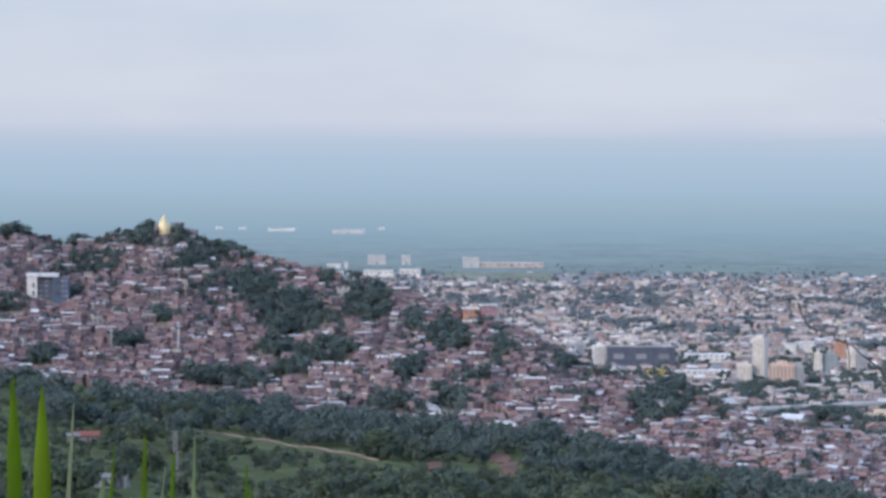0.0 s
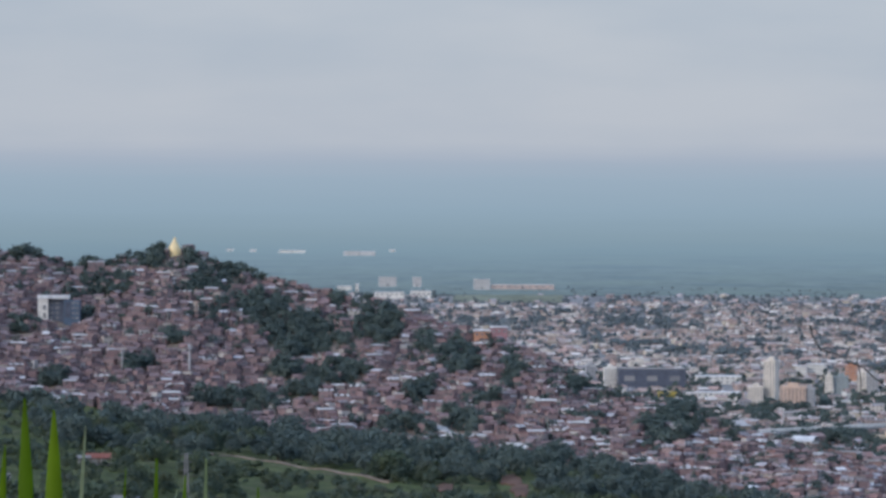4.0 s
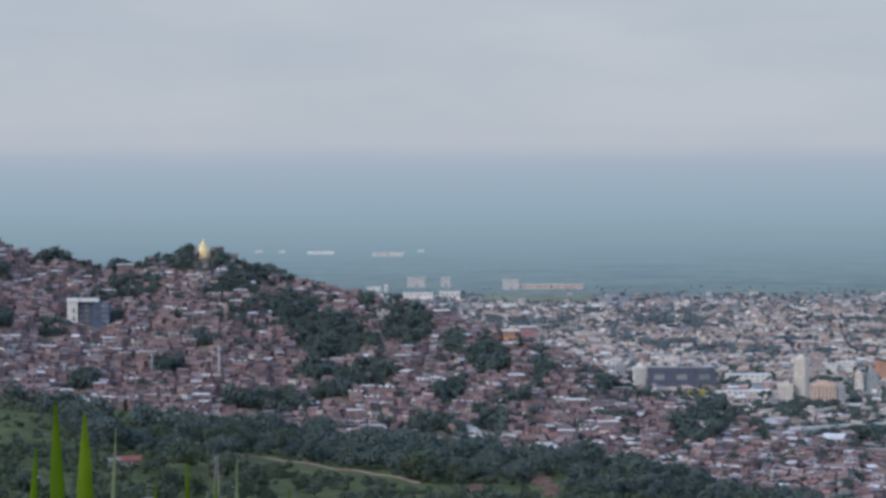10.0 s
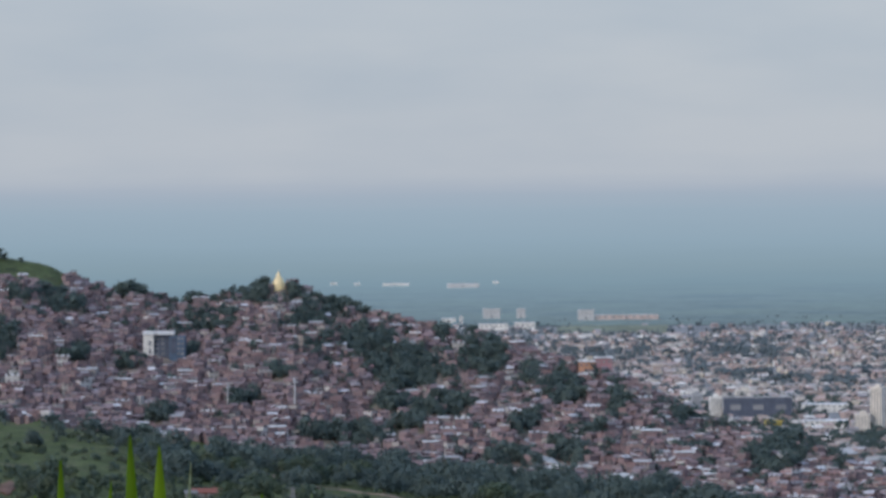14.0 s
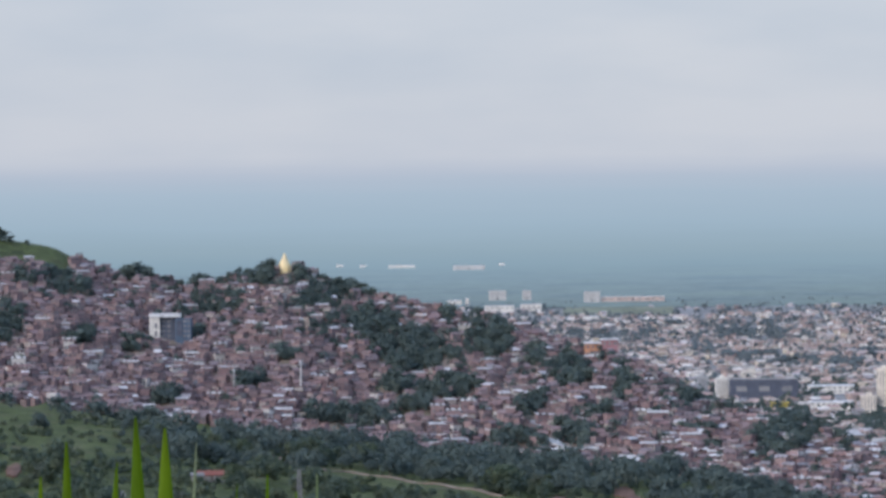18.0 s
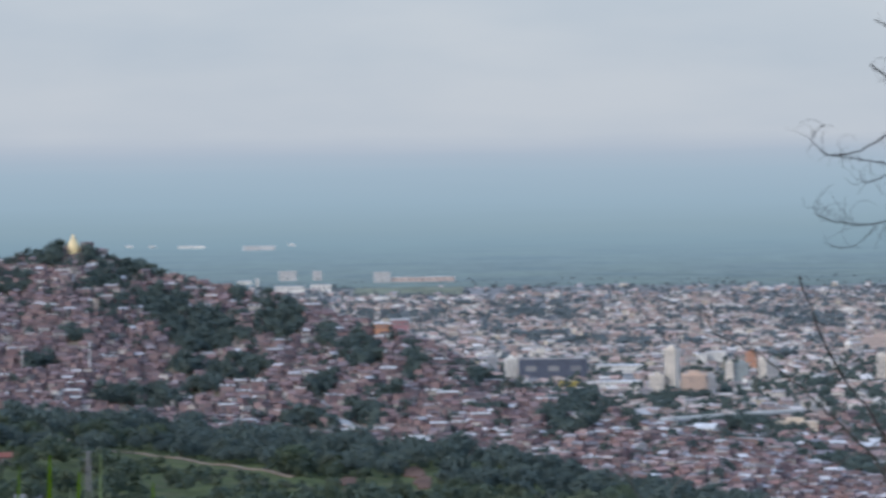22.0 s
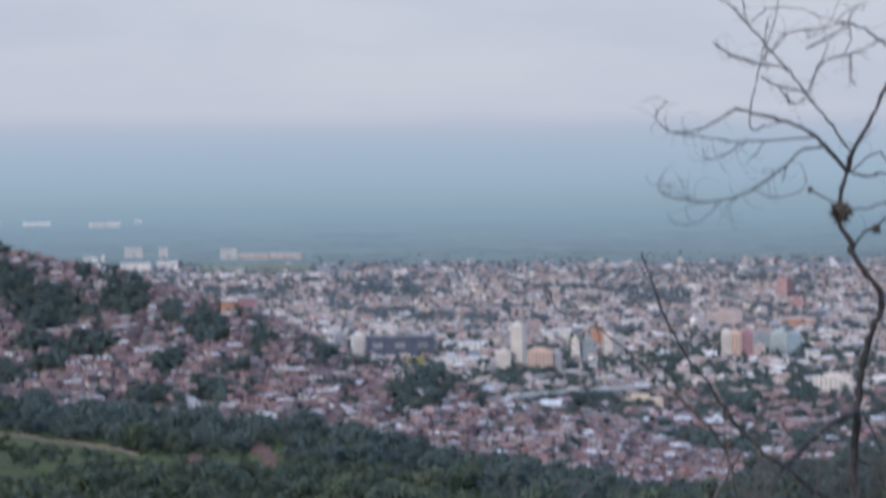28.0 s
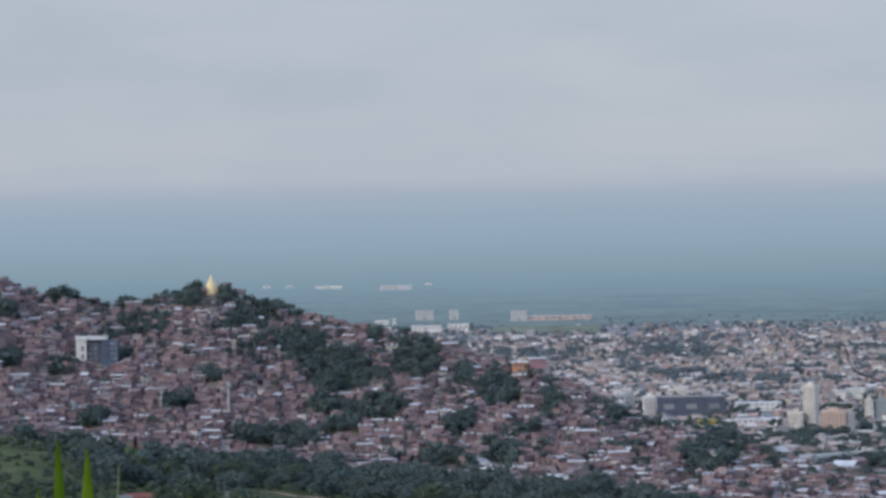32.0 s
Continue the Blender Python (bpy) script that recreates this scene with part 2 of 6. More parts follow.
def land_z(u, r):
    """Height of the ground at a bearing and a distance straight ahead (arrays)."""
    u, r = np.broadcast_arrays(np.asarray(u, float), np.asarray(r, float))
    wr, hr, wv, hv = WOOD_R(u), HILL_R(u), WOOD_TOP(u), HILL_TOP(u)
    o = np.zeros_like(u)
    mid_r = 0.5 * (wr + 120 + hr)
    nodes = [(o, o + EYE - 1.6), (o + 6, o + EYE - 2.4), (o + 60, o + EYE - 28), (o + 220, o + EYE - 78), (o + 560, o + EYE - 80),
             (o + 740, EYE - 740 * (985 - 418) / F + o), (wr, EYE - wr * (wv + 38 - 418) / F), (wr + 120, EYE - (wr + 120) * (wv + 16 - 418) / F),
             (mid_r, EYE - mid_r * (hv + (wv - hv) * 0.44 - 418) / F), (hr, EYE - hr * (hv - 418) / F)]
    crest = nodes[-1][1]
    far = plain_z(hr + 650)
    nodes += [(hr + 160, np.minimum(crest - 14, crest * 0.7 + far * 0.3)), (hr + 650, far)]
    z = plain_z(r).copy()
    for (r0, z0), (r1, z1) in zip(nodes, nodes[1:]):
        s = np.clip((r - r0) / (r1 - r0), 0, 1)
        z = np.where((r >= r0) & (r < r1), z0 + (z1 - z0) * s, z)
    rough = np.clip((r - 300) / 400, 0, 1) * np.clip((hr + 100 - r) / 200, 0, 1)
    rough = rough * np.where(r < wr + 60, 0.25, 1.0)
    return z + rough * 1.6 * (np.sin(u * 0.031 + r * 0.011) * np.sin(r * 0.023 + u * 0.013) + 0.6 * np.sin(u * 0.071 - r * 0.037))


def place(u, r):
    return r * (u - 784) / F, r, land_z(u, r)


def find_r(u, v, near=740.0):
    """The distance at which the ground first comes up to dip v at bearing u."""
    rs = np.arange(near, 4880, 4.0)
    dips = 418 + (EYE - land_z(np.full_like(rs, u), rs)) * F / rs
    hit = np.nonzero(dips <= v)[0]
    return float(rs[hit[0]]) if len(hit) else 4870.0


def mesh_object(name, verts, faces, mats, index=None, parent=None, smooth=False):
    me = bpy.data.meshes.new(name)
    me.from_pydata(verts, [], faces)
    for m in mats:
        me.materials.append(m)
    if index is not None:
        me.polygons.foreach_set("material_index", np.asarray(index, dtype=np.int32))
    if smooth:
        me.polygons.foreach_set("use_smooth", np.ones(len(faces), dtype=bool))
    me.update()
    ob = new(name, me)
    ob.parent = parent
    return ob


def build_ground():
    dense = np.arange(-0.36, 0.3601, 0.0035)
    az = np.concatenate([np.linspace(-math.pi, -0.37, 60), dense, np.linspace(0.37, math.pi, 60)[:-1]])
    rs = np.concatenate([np.array([0.6, 2, 4, 6, 10, 16, 25, 40, 60, 90, 130, 180, 220, 300, 400, 500, 560, 620, 680]), np.arange(740, 1800, 12.0), np.arange(1820, 2600, 60), np.arange(2600, 4900, 70), [4905.0]])
    A, Rr = np.meshgrid(az, rs)
    side = np.clip(A, -0.36, 0.36)
    U = 784 + np.tan(side) * F
    Z = land_z(np.clip(U, -1400, 3100), Rr * np.cos(side)) - 14 * np.clip((Rr * np.cos(side) - 4400) / 60, 0, 1)
    n, k = len(az), len(rs)
    verts = np.stack([Rr * np.sin(A), Rr * np.cos(A), Z], -1).reshape(-1, 3).tolist()
    faces, idx = [], []
    for j in range(k - 1):
        rm = 0.5 * (rs[j] + rs[j + 1])
        for i in range(n):
            i2 = (i + 1) % n
            faces.append((j * n + i, j * n + i2, (j + 1) * n + i2, (j + 1) * n + i))
            side = min(max(az[i], -0.36), 0.36)
            uc, r = min(max(784 + math.tan(side) * F, -1400), 3100), rm * math.cos(side)
            if r < WOOD_R(uc) + 78:
                idx.append(0)
            elif r < HILL_R(uc) + 60:
                idx.append(0 if uc < -50 and r > HILL_R(uc) - 60 else 1)
            else:
                idx.append(2)
    base = len(verts)
    verts.append((0, 0, EYE - 1.6))
    for i in range(n):
        faces.append((base, (i + 1) % n, i))
        idx.append(0)
    g = mesh_object("ground", verts, faces, [M_GRASSLAND, M_EARTH, M_STREETS], idx, smooth=True)
    return tagged(g, "grassy slope falling to brick-red hillside and flat city plain", "ground", kind="structure")


def distance_material():
    """Far fields and mountains: plain distance that glows, evening haze painted into its colours."""
    m = bpy.data.materials.new("distance")
    m.use_nodes = True
    nt = m.node_tree
    nt.nodes.clear()
    tc = nt.nodes.new("ShaderNodeTexCoord")
    sep = nt.nodes.new("ShaderNodeSeparateXYZ")
    nt.links.new(tc.outputs["Object"], sep.inputs[0])
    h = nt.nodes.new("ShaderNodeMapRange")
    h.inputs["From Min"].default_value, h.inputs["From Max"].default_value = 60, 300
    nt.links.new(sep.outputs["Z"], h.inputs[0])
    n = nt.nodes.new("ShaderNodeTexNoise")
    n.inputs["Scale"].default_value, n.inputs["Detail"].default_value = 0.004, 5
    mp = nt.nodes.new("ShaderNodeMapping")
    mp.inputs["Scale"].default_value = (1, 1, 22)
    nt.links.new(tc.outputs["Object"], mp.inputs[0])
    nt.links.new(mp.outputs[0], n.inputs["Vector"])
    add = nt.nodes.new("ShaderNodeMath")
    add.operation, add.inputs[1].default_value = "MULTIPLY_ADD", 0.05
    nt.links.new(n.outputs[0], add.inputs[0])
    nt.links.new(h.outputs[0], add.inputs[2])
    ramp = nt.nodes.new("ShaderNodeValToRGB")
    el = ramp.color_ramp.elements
    # haze by height: the emitted blue grows paler toward the sky
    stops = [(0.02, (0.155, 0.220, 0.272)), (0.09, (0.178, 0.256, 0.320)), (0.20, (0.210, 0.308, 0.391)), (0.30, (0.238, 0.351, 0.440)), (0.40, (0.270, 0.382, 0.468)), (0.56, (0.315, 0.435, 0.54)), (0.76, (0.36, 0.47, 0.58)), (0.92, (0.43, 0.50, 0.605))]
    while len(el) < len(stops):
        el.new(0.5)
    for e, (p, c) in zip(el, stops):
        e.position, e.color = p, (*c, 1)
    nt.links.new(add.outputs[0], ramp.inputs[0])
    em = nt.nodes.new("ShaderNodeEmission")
    # fields, hedges and tree lines as faint streaks, faded toward the mountains for haze
    streak = nt.nodes.new("ShaderNodeTexNoise")
    streak.inputs["Scale"].default_value, streak.inputs["Detail"].default_value = 0.045, 12
    mp2 = nt.nodes.new("ShaderNodeMapping")
    streak.inputs["Roughness"].default_value = 0.78
    mp2.inputs["Scale"].default_value = (0.55, 1.2, 0.0)
    nt.links.new(tc.outputs["Object"], mp2.inputs[0])
    nt.links.new(mp2.outputs[0], streak.inputs["Vector"])
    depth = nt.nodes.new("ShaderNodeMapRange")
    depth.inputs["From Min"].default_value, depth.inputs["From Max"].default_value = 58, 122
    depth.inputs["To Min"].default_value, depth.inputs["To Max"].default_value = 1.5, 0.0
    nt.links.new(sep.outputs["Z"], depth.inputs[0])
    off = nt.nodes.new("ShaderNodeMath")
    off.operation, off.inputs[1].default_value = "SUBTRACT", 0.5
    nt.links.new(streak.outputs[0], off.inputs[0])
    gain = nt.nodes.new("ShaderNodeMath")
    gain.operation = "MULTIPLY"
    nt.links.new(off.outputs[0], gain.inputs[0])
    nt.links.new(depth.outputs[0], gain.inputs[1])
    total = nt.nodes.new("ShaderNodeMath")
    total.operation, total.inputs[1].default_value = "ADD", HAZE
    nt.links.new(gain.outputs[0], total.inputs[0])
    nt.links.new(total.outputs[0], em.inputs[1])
    # broad strips of pasture and dark tree lines, seen edge on
    strips = nt.nodes.new("ShaderNodeTexNoise")
    strips.inputs["Scale"].default_value, strips.inputs["Detail"].default_value, strips.inputs["Roughness"].default_value = 1.0, 4, 0.6
    mp3 = nt.nodes.new("ShaderNodeMapping")
    mp3.inputs["Scale"].default_value = (0.0055, 0.038, 0.0)
    nt.links.new(tc.outputs["Object"], mp3.inputs[0])
    nt.links.new(mp3.outputs[0], strips.inputs["Vector"])
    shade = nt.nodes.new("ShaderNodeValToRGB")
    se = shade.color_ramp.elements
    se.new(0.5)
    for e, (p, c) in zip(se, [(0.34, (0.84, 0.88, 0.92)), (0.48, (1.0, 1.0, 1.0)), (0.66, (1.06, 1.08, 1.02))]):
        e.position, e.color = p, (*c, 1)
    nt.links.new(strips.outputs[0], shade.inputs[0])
    # the strips thin out with height, a painted loss of contrast in haze
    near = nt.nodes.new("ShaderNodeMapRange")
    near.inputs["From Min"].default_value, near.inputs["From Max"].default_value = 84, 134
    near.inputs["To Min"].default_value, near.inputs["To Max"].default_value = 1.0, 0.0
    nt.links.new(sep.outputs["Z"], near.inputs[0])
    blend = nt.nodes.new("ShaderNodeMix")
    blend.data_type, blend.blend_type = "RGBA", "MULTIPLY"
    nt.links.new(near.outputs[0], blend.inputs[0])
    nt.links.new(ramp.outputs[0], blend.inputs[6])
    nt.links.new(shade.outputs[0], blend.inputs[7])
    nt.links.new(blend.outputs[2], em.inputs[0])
    # the top dissolves into the sky, standing for thick haze
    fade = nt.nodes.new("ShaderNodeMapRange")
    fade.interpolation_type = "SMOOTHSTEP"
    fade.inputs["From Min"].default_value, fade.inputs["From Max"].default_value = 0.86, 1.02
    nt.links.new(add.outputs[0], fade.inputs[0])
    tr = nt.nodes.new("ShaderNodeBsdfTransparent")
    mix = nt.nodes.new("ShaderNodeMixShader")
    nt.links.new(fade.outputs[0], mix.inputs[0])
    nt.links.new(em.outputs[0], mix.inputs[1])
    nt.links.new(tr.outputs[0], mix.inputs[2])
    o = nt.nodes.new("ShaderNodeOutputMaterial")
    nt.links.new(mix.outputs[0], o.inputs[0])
    return m


def build_backdrop():
    az = np.linspace(-math.pi, math.pi, 361)[:-1]
    line = [(r * 1.012, float(plain_z(np.array(r))) - 0.3) for r in (4400, 4450, 4500, 4560, 4620, 4700, 4780, 4860)] + [(4940, 136), (4942, 180), (4942, 240), (4942, 312)]
    verts = []
    for r, z in line:
        for a in az:
            ahead = r * math.cos(min(max(a, -0.36), 0.36))
            verts.append((r * math.sin(a), r * math.cos(a), z if z > 130 else float(plain_z(np.array(ahead / 1.012))) - 0.3))
    n = len(az)
    faces = [(j * n + i, j * n + (i + 1) % n, (j + 1) * n + (i + 1) % n, (j + 1) * n + i) for j in range(len(line) - 1) for i in range(n)]
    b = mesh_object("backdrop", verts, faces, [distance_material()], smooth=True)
    return tagged(b, "blue-grey far plain and mountains lost in evening haze", "mountains", kind="structure")


build_ground()
build_backdrop()
# ---- large buildings: name, label, bearing, dip of the foot, width, depth, height, turn, wall, storeys, columns ----
WALLS = {k: surface(k + "_wall", [c, tuple(q * 0.93 for q in c)], vary="", grain=2.0, amount=0.14) for k, c in dict(cream=(0.70, 0.635, 0.56), white=(0.74, 0.705, 0.655), pink=(0.62, 0.46, 0.37), slate=(0.105, 0.118, 0.155), orange=(0.56, 0.29, 0.19), teal=(0.46, 0.52, 0.49), red=(0.41, 0.255, 0.245), grey=(0.42, 0.42, 0.43), blue=(0.10, 0.14, 0.20), yellow=(0.52, 0.40, 0.12), pale=(0.56, 0.54, 0.525), tan=(0.64, 0.53, 0.42), glass=(0.30, 0.34, 0.35), aqua=(0.30, 0.40, 0.45), maroon=(0.40, 0.22, 0.24), peach=(0.66, 0.47, 0.36), salmon=(0.54, 0.43, 0.39)).items()}
M_GLASS = surface("tower_glass", [(0.20, 0.20, 0.215), (0.26, 0.255, 0.26), (0.16, 0.165, 0.18)], vary="object", rough=0.3, bump=0, amount=0.1, glossy=0.4)
M_FLATROOF = surface("flat_roof", [(0.34, 0.33, 0.33), (0.26, 0.25, 0.25)], vary="", grain=2.0)
M_SHEET = surface("sheet_roof", [(0.46, 0.45, 0.45), (0.60, 0.585, 0.57), (0.38, 0.37, 0.37), (0.52, 0.50, 0.48)], grain=2.0, rough=0.6)
M_WHITEROOF = surface("white_roof", [(0.74, 0.74, 0.75), (0.62, 0.62, 0.63)], vary="", grain=3.0, rough=0.6)
LANDMARKS = [
    ("apartment_tower", "tall cream apartment tower with rounded rooftop tank", 1384, 702, 10.4, 10.0, 38, -0.36, "cream", 14, 4),
    ("apartment_block", "low cream apartment block beside the tall tower", 1357, 702, 13, 12, 15.5, -0.12, "cream", 6, 5),
    ("apartment_block", "pinkish brick apartment block beside the tower", 1423, 711, 21.5, 12, 19.5, -0.06, "pink", 7, 7),
    # added grey box: the shade on the pink block's right face
    ("apartment_block", "grey-white apartment block joined to pink block", 1453, 711, 7.4, 11, 18, -0.06, "grey", 7, 3),
    ("office_block", "cream end wall block of a glazed office", 1486, 687, 7.0, 5, 18.6, -0.04, "cream", 6, 2),
    ("office_block", "dull green-grey glazed office block with white roof", 1508, 686, 13, 12, 17.5, -0.04, "glass", 6, 4),
    ("office_block", "orange brick tower behind the glazed office block", 1525, 664, 10, 9, 17, 0.1, "orange", 5, 3),
    ("office_block", "pale yellow slab block joined to a grey block", 1545, 686, 7.4, 6, 21.5, -0.04, "cream", 8, 2),
    # grey box in place of the shade on the pale slab's side
    ("office_block", "grey office block joined to the pale slab", 1563, 686, 10.5, 10, 19.5, -0.04, "grey", 7, 4),
    ("hall", "low white hall in front of the office blocks", 1536, 704, 27, 9, 4.6, -0.05, "white", 1, 6),
    ("office_block", "white ribbed four-storey office block", 1437, 652, 9.6, 10, 10.5, 0.05, "white", 4, 4),
    ("office_block", "white office block with flat roof", 1463, 651, 17.5, 12, 12, 0.05, "white", 4, 6),
    ("hospital_block", "cream ribbed ten-storey hospital slab", 1758, 686, 7.6, 12, 23.5, 0.08, "cream", 8, 3),
    ("hospital_block", "peach hospital block joined to the cream slab", 1776, 686, 9.6, 13, 22.5, 0.0, "peach", 8, 3),
    ("hospital_block", "maroon hospital block joined to the peach block", 1796, 686, 10, 13, 23, 0.0, "maroon", 7, 3),
    ("hospital_block", "low pinkish hospital wing", 1818, 688, 11, 10, 11, 0.0, "salmon", 4, 4),
    ("hospital_block", "grey glazed hospital block behind the low wing", 1822, 677, 19.5, 10, 16, 0.0, "glass", 5, 6),
    ("hospital_block", "pale teal glazed hospital block", 1854, 681, 15.6, 12, 20, 0.05, "teal", 6, 5),
    ("hospital_block", "blue-grey glazed hospital block", 1881, 683, 12, 12, 18.5, -0.05, "aqua", 6, 4),
    ("hall", "low white hall in front of the hospital", 1830, 699, 24, 9, 4.4, 0.05, "white", 1, 6),
    ("apartment_tower", "red brick tower far in the city", 1866, 576, 15, 18, 21, -0.5, "red", 8, 4),
    ("apartment_block", "red brick block below the far red tower", 1887, 602, 18, 12, 13, -0.2, "red", 4, 5),
    ("warehouse", "long dark slate warehouse block with flat roof", 1172, 674, 62, 22, 18.5, 0.05, "slate", 1, 3),
    ("apartment_block", "white ribbed slab block beside slate warehouse", 1098, 672, 11, 12, 18, 0.1, "white", 6, 4),
    ("apartment_block", "pale grey slab block near slate warehouse", 1064, 664, 9, 12, 16, 0.1, "grey", 5, 4),
    ("hall", "white low market hall with pale roof", 1290, 664, 42, 20, 7, 0.1, "white", 2, 8),
    ("hall", "white long hall with pale roof", 1290, 694, 38, 16, 7, 0.08, "white", 2, 8),
    ("pavilion", "bright yellow open pavilion near slate warehouse", 1200, 692, 15, 8, 6, 0.15, "yellow", 1, 4),
    ("brick_block", "orange brick block on the ridge", 871, 597, 7.4, 7, 6.6, 0.05, "orange", 2, 3),
    ("hall", "red brick hall with pale roof on the ridge", 901, 595, 7.6, 8, 7.4, 0.05, "maroon", 2, 3),
    ("apartment_block", "white block in the far outskirts", 704, 494, 25, 12, 12, 0.05, "pale", 5, 6),
    ("apartment_block", "pale tower in the far outskirts", 756, 494, 12.5, 10, 12, 0.05, "pale", 5, 4),
    ("apartment_block", "pale pink block in the far outskirts", 871, 499, 23, 13, 13, 0.05, "pale", 5, 6),
    ("chimney_tower", "thin white tower in the far outskirts", 650, 504, 5, 5, 10, 0.0, "white", 3, 2),
    ("hall", "low white hall beyond the ridge", 628, 501, 20, 10, 4.5, 0.05, "white", 1, 4),
    ("hall", "bright white factory hall in the far outskirts", 707, 513, 40, 12, 6.5, 0.05, "white", 1, 6),
    ("hall", "white factory hall with pale roof far away", 763, 514, 28, 12, 9, 0.05, "white", 1, 4),
    ("hall", "low pinkish hall in the far outskirts", 943, 498, 90, 10, 5.5, 0.03, "salmon", 1, 9),
    ("hall", "white hall beside the far grass field", 868, 533, 20, 10, 6, 0.05, "white", 1, 4),
    ("shed", "long white shed on the far plain", 535, 435, 41, 8, 3.0, 0.03, "white", 1, 6),
    ("shed", "wide white shed on the far plain", 654, 439, 49, 10, 5.5, 0.03, "pale", 1, 6),
    ("shed", "small white shed on the far plain", 425, 432, 10, 6, 2.4, 0.1, "white", 1, 3),
    ("shed", "small pale shed on the far plain", 466, 433, 9, 6, 2.4, 0.1, "white", 1, 3),
    ("shed", "small distant pale shed on the plain", 712, 432, 9, 6, 2.4, 0.1, "white", 1, 3),
    ("apartment_block", "cream long apartment block among trees", 1950, 753, 28, 12, 12, 0.1, "cream", 4, 8),
    ("apartment_block", "pale paired slab block", 1915, 697, 11, 11, 11, 0.2, "white", 4, 3),
    ("apartment_block", "orange long block in the city", 1888, 629, 34, 10, 7.4, 0.05, "orange", 3, 9),
    ("apartment_block", "salmon apartment block in the city", 1755, 627, 36, 12, 12, 0.08, "salmon", 4, 9),
    ("office_block", "pale yellow block with white sides", 1150, 640, 20, 10, 8, 0.2, "cream", 3, 5),
    ("apartment_block", "long tan apartment block beside the viaduct", 1602, 776, 30, 10, 7.5, 0.06, "tan", 3, 9),
]
LOTS = [(*[float(q) for q in place(u, find_r(u, v, float(WOOD_R(u)) + 70 if u < 1000 else float(HILL_R(u)) + 90))[:2]], max(w, d) * 0.62 + 5) for _, _, u, v, w, d, *_ in LANDMARKS + [(0, 0, 118, 556, 20, 14), (0, 0, 327, 434, 34, 34)]]
LOTS += [(*[float(q) for q in place(u, find_r(1530, 756, 1600) - 25)[:2]], 24) for u in range(1420, 1650, 16)]
LOTS += [(*[float(q) for q in place(u, find_r(u, v, float(HILL_R(u)) + 90) - 16)[:2]], 12 + w * 0.3) for _, _, u, v, w, *_ in LANDMARKS if u > 1000 and w < 50]
LOTS += [(*[float(q) for q in place(u, find_r(1172, 674, 1500) - 20)[:2]], 18) for u in range(1115, 1235, 12)]


def clear_of(x, y):
    return all((x - a) ** 2 + (y - b) ** 2 > c * c for a, b, c in LOTS)


# groves in the city: bearing, dip, trees, half width
CITY_GROVES = [(1500, 612, 14, 40), (1340, 720, 12, 40), (1240, 760, 16, 40), (1480, 745, 14, 50), (1560, 640, 14, 40), (1600, 700, 16, 50), (1780, 748, 30, 60), (1895, 726, 22, 30), (1990, 690, 16, 40), (1720, 660, 10, 30), (1660, 690, 12, 40),
               (1140, 600, 10, 40), (980, 560, 10, 40), (1340, 600, 12, 50), (1290, 650, 8, 30), (1640, 590, 12, 50), (1800, 600, 10, 40), (1960, 640, 12, 40), (1250, 720, 10, 40), (1420, 760, 12, 40), (1740, 790, 20, 70), (1900, 800, 18, 60), (1640, 820, 14, 60), (640, 515, 5, 30), (840, 515, 7, 30), (1050, 515, 10, 60), (1180, 515, 10, 80), (1350, 515, 10, 90), (1500, 515, 10, 80), (1700, 515, 12, 90), (1900, 515, 12, 90), (2050, 800, 14, 40),
               (1702, 852, 26, 40), (1795, 770, 26, 45), (1897, 766, 26, 24), (1820, 800, 14, 40), (1076, 590, 14, 36), (1231, 612, 12, 30), (1316, 618, 14, 32), (1433, 619, 10, 22), (1327, 757, 10, 18), (1406, 718, 14, 30), (1505, 765, 20, 32), (1637, 698, 14, 40), (1556, 697, 14, 30), (1600, 780, 12, 40), (1920, 850, 24, 60), (1180, 560, 10, 60), (1420, 560, 12, 80), (1650, 555, 12, 80), (1850, 550, 12, 80), (1010, 545, 10, 60)]
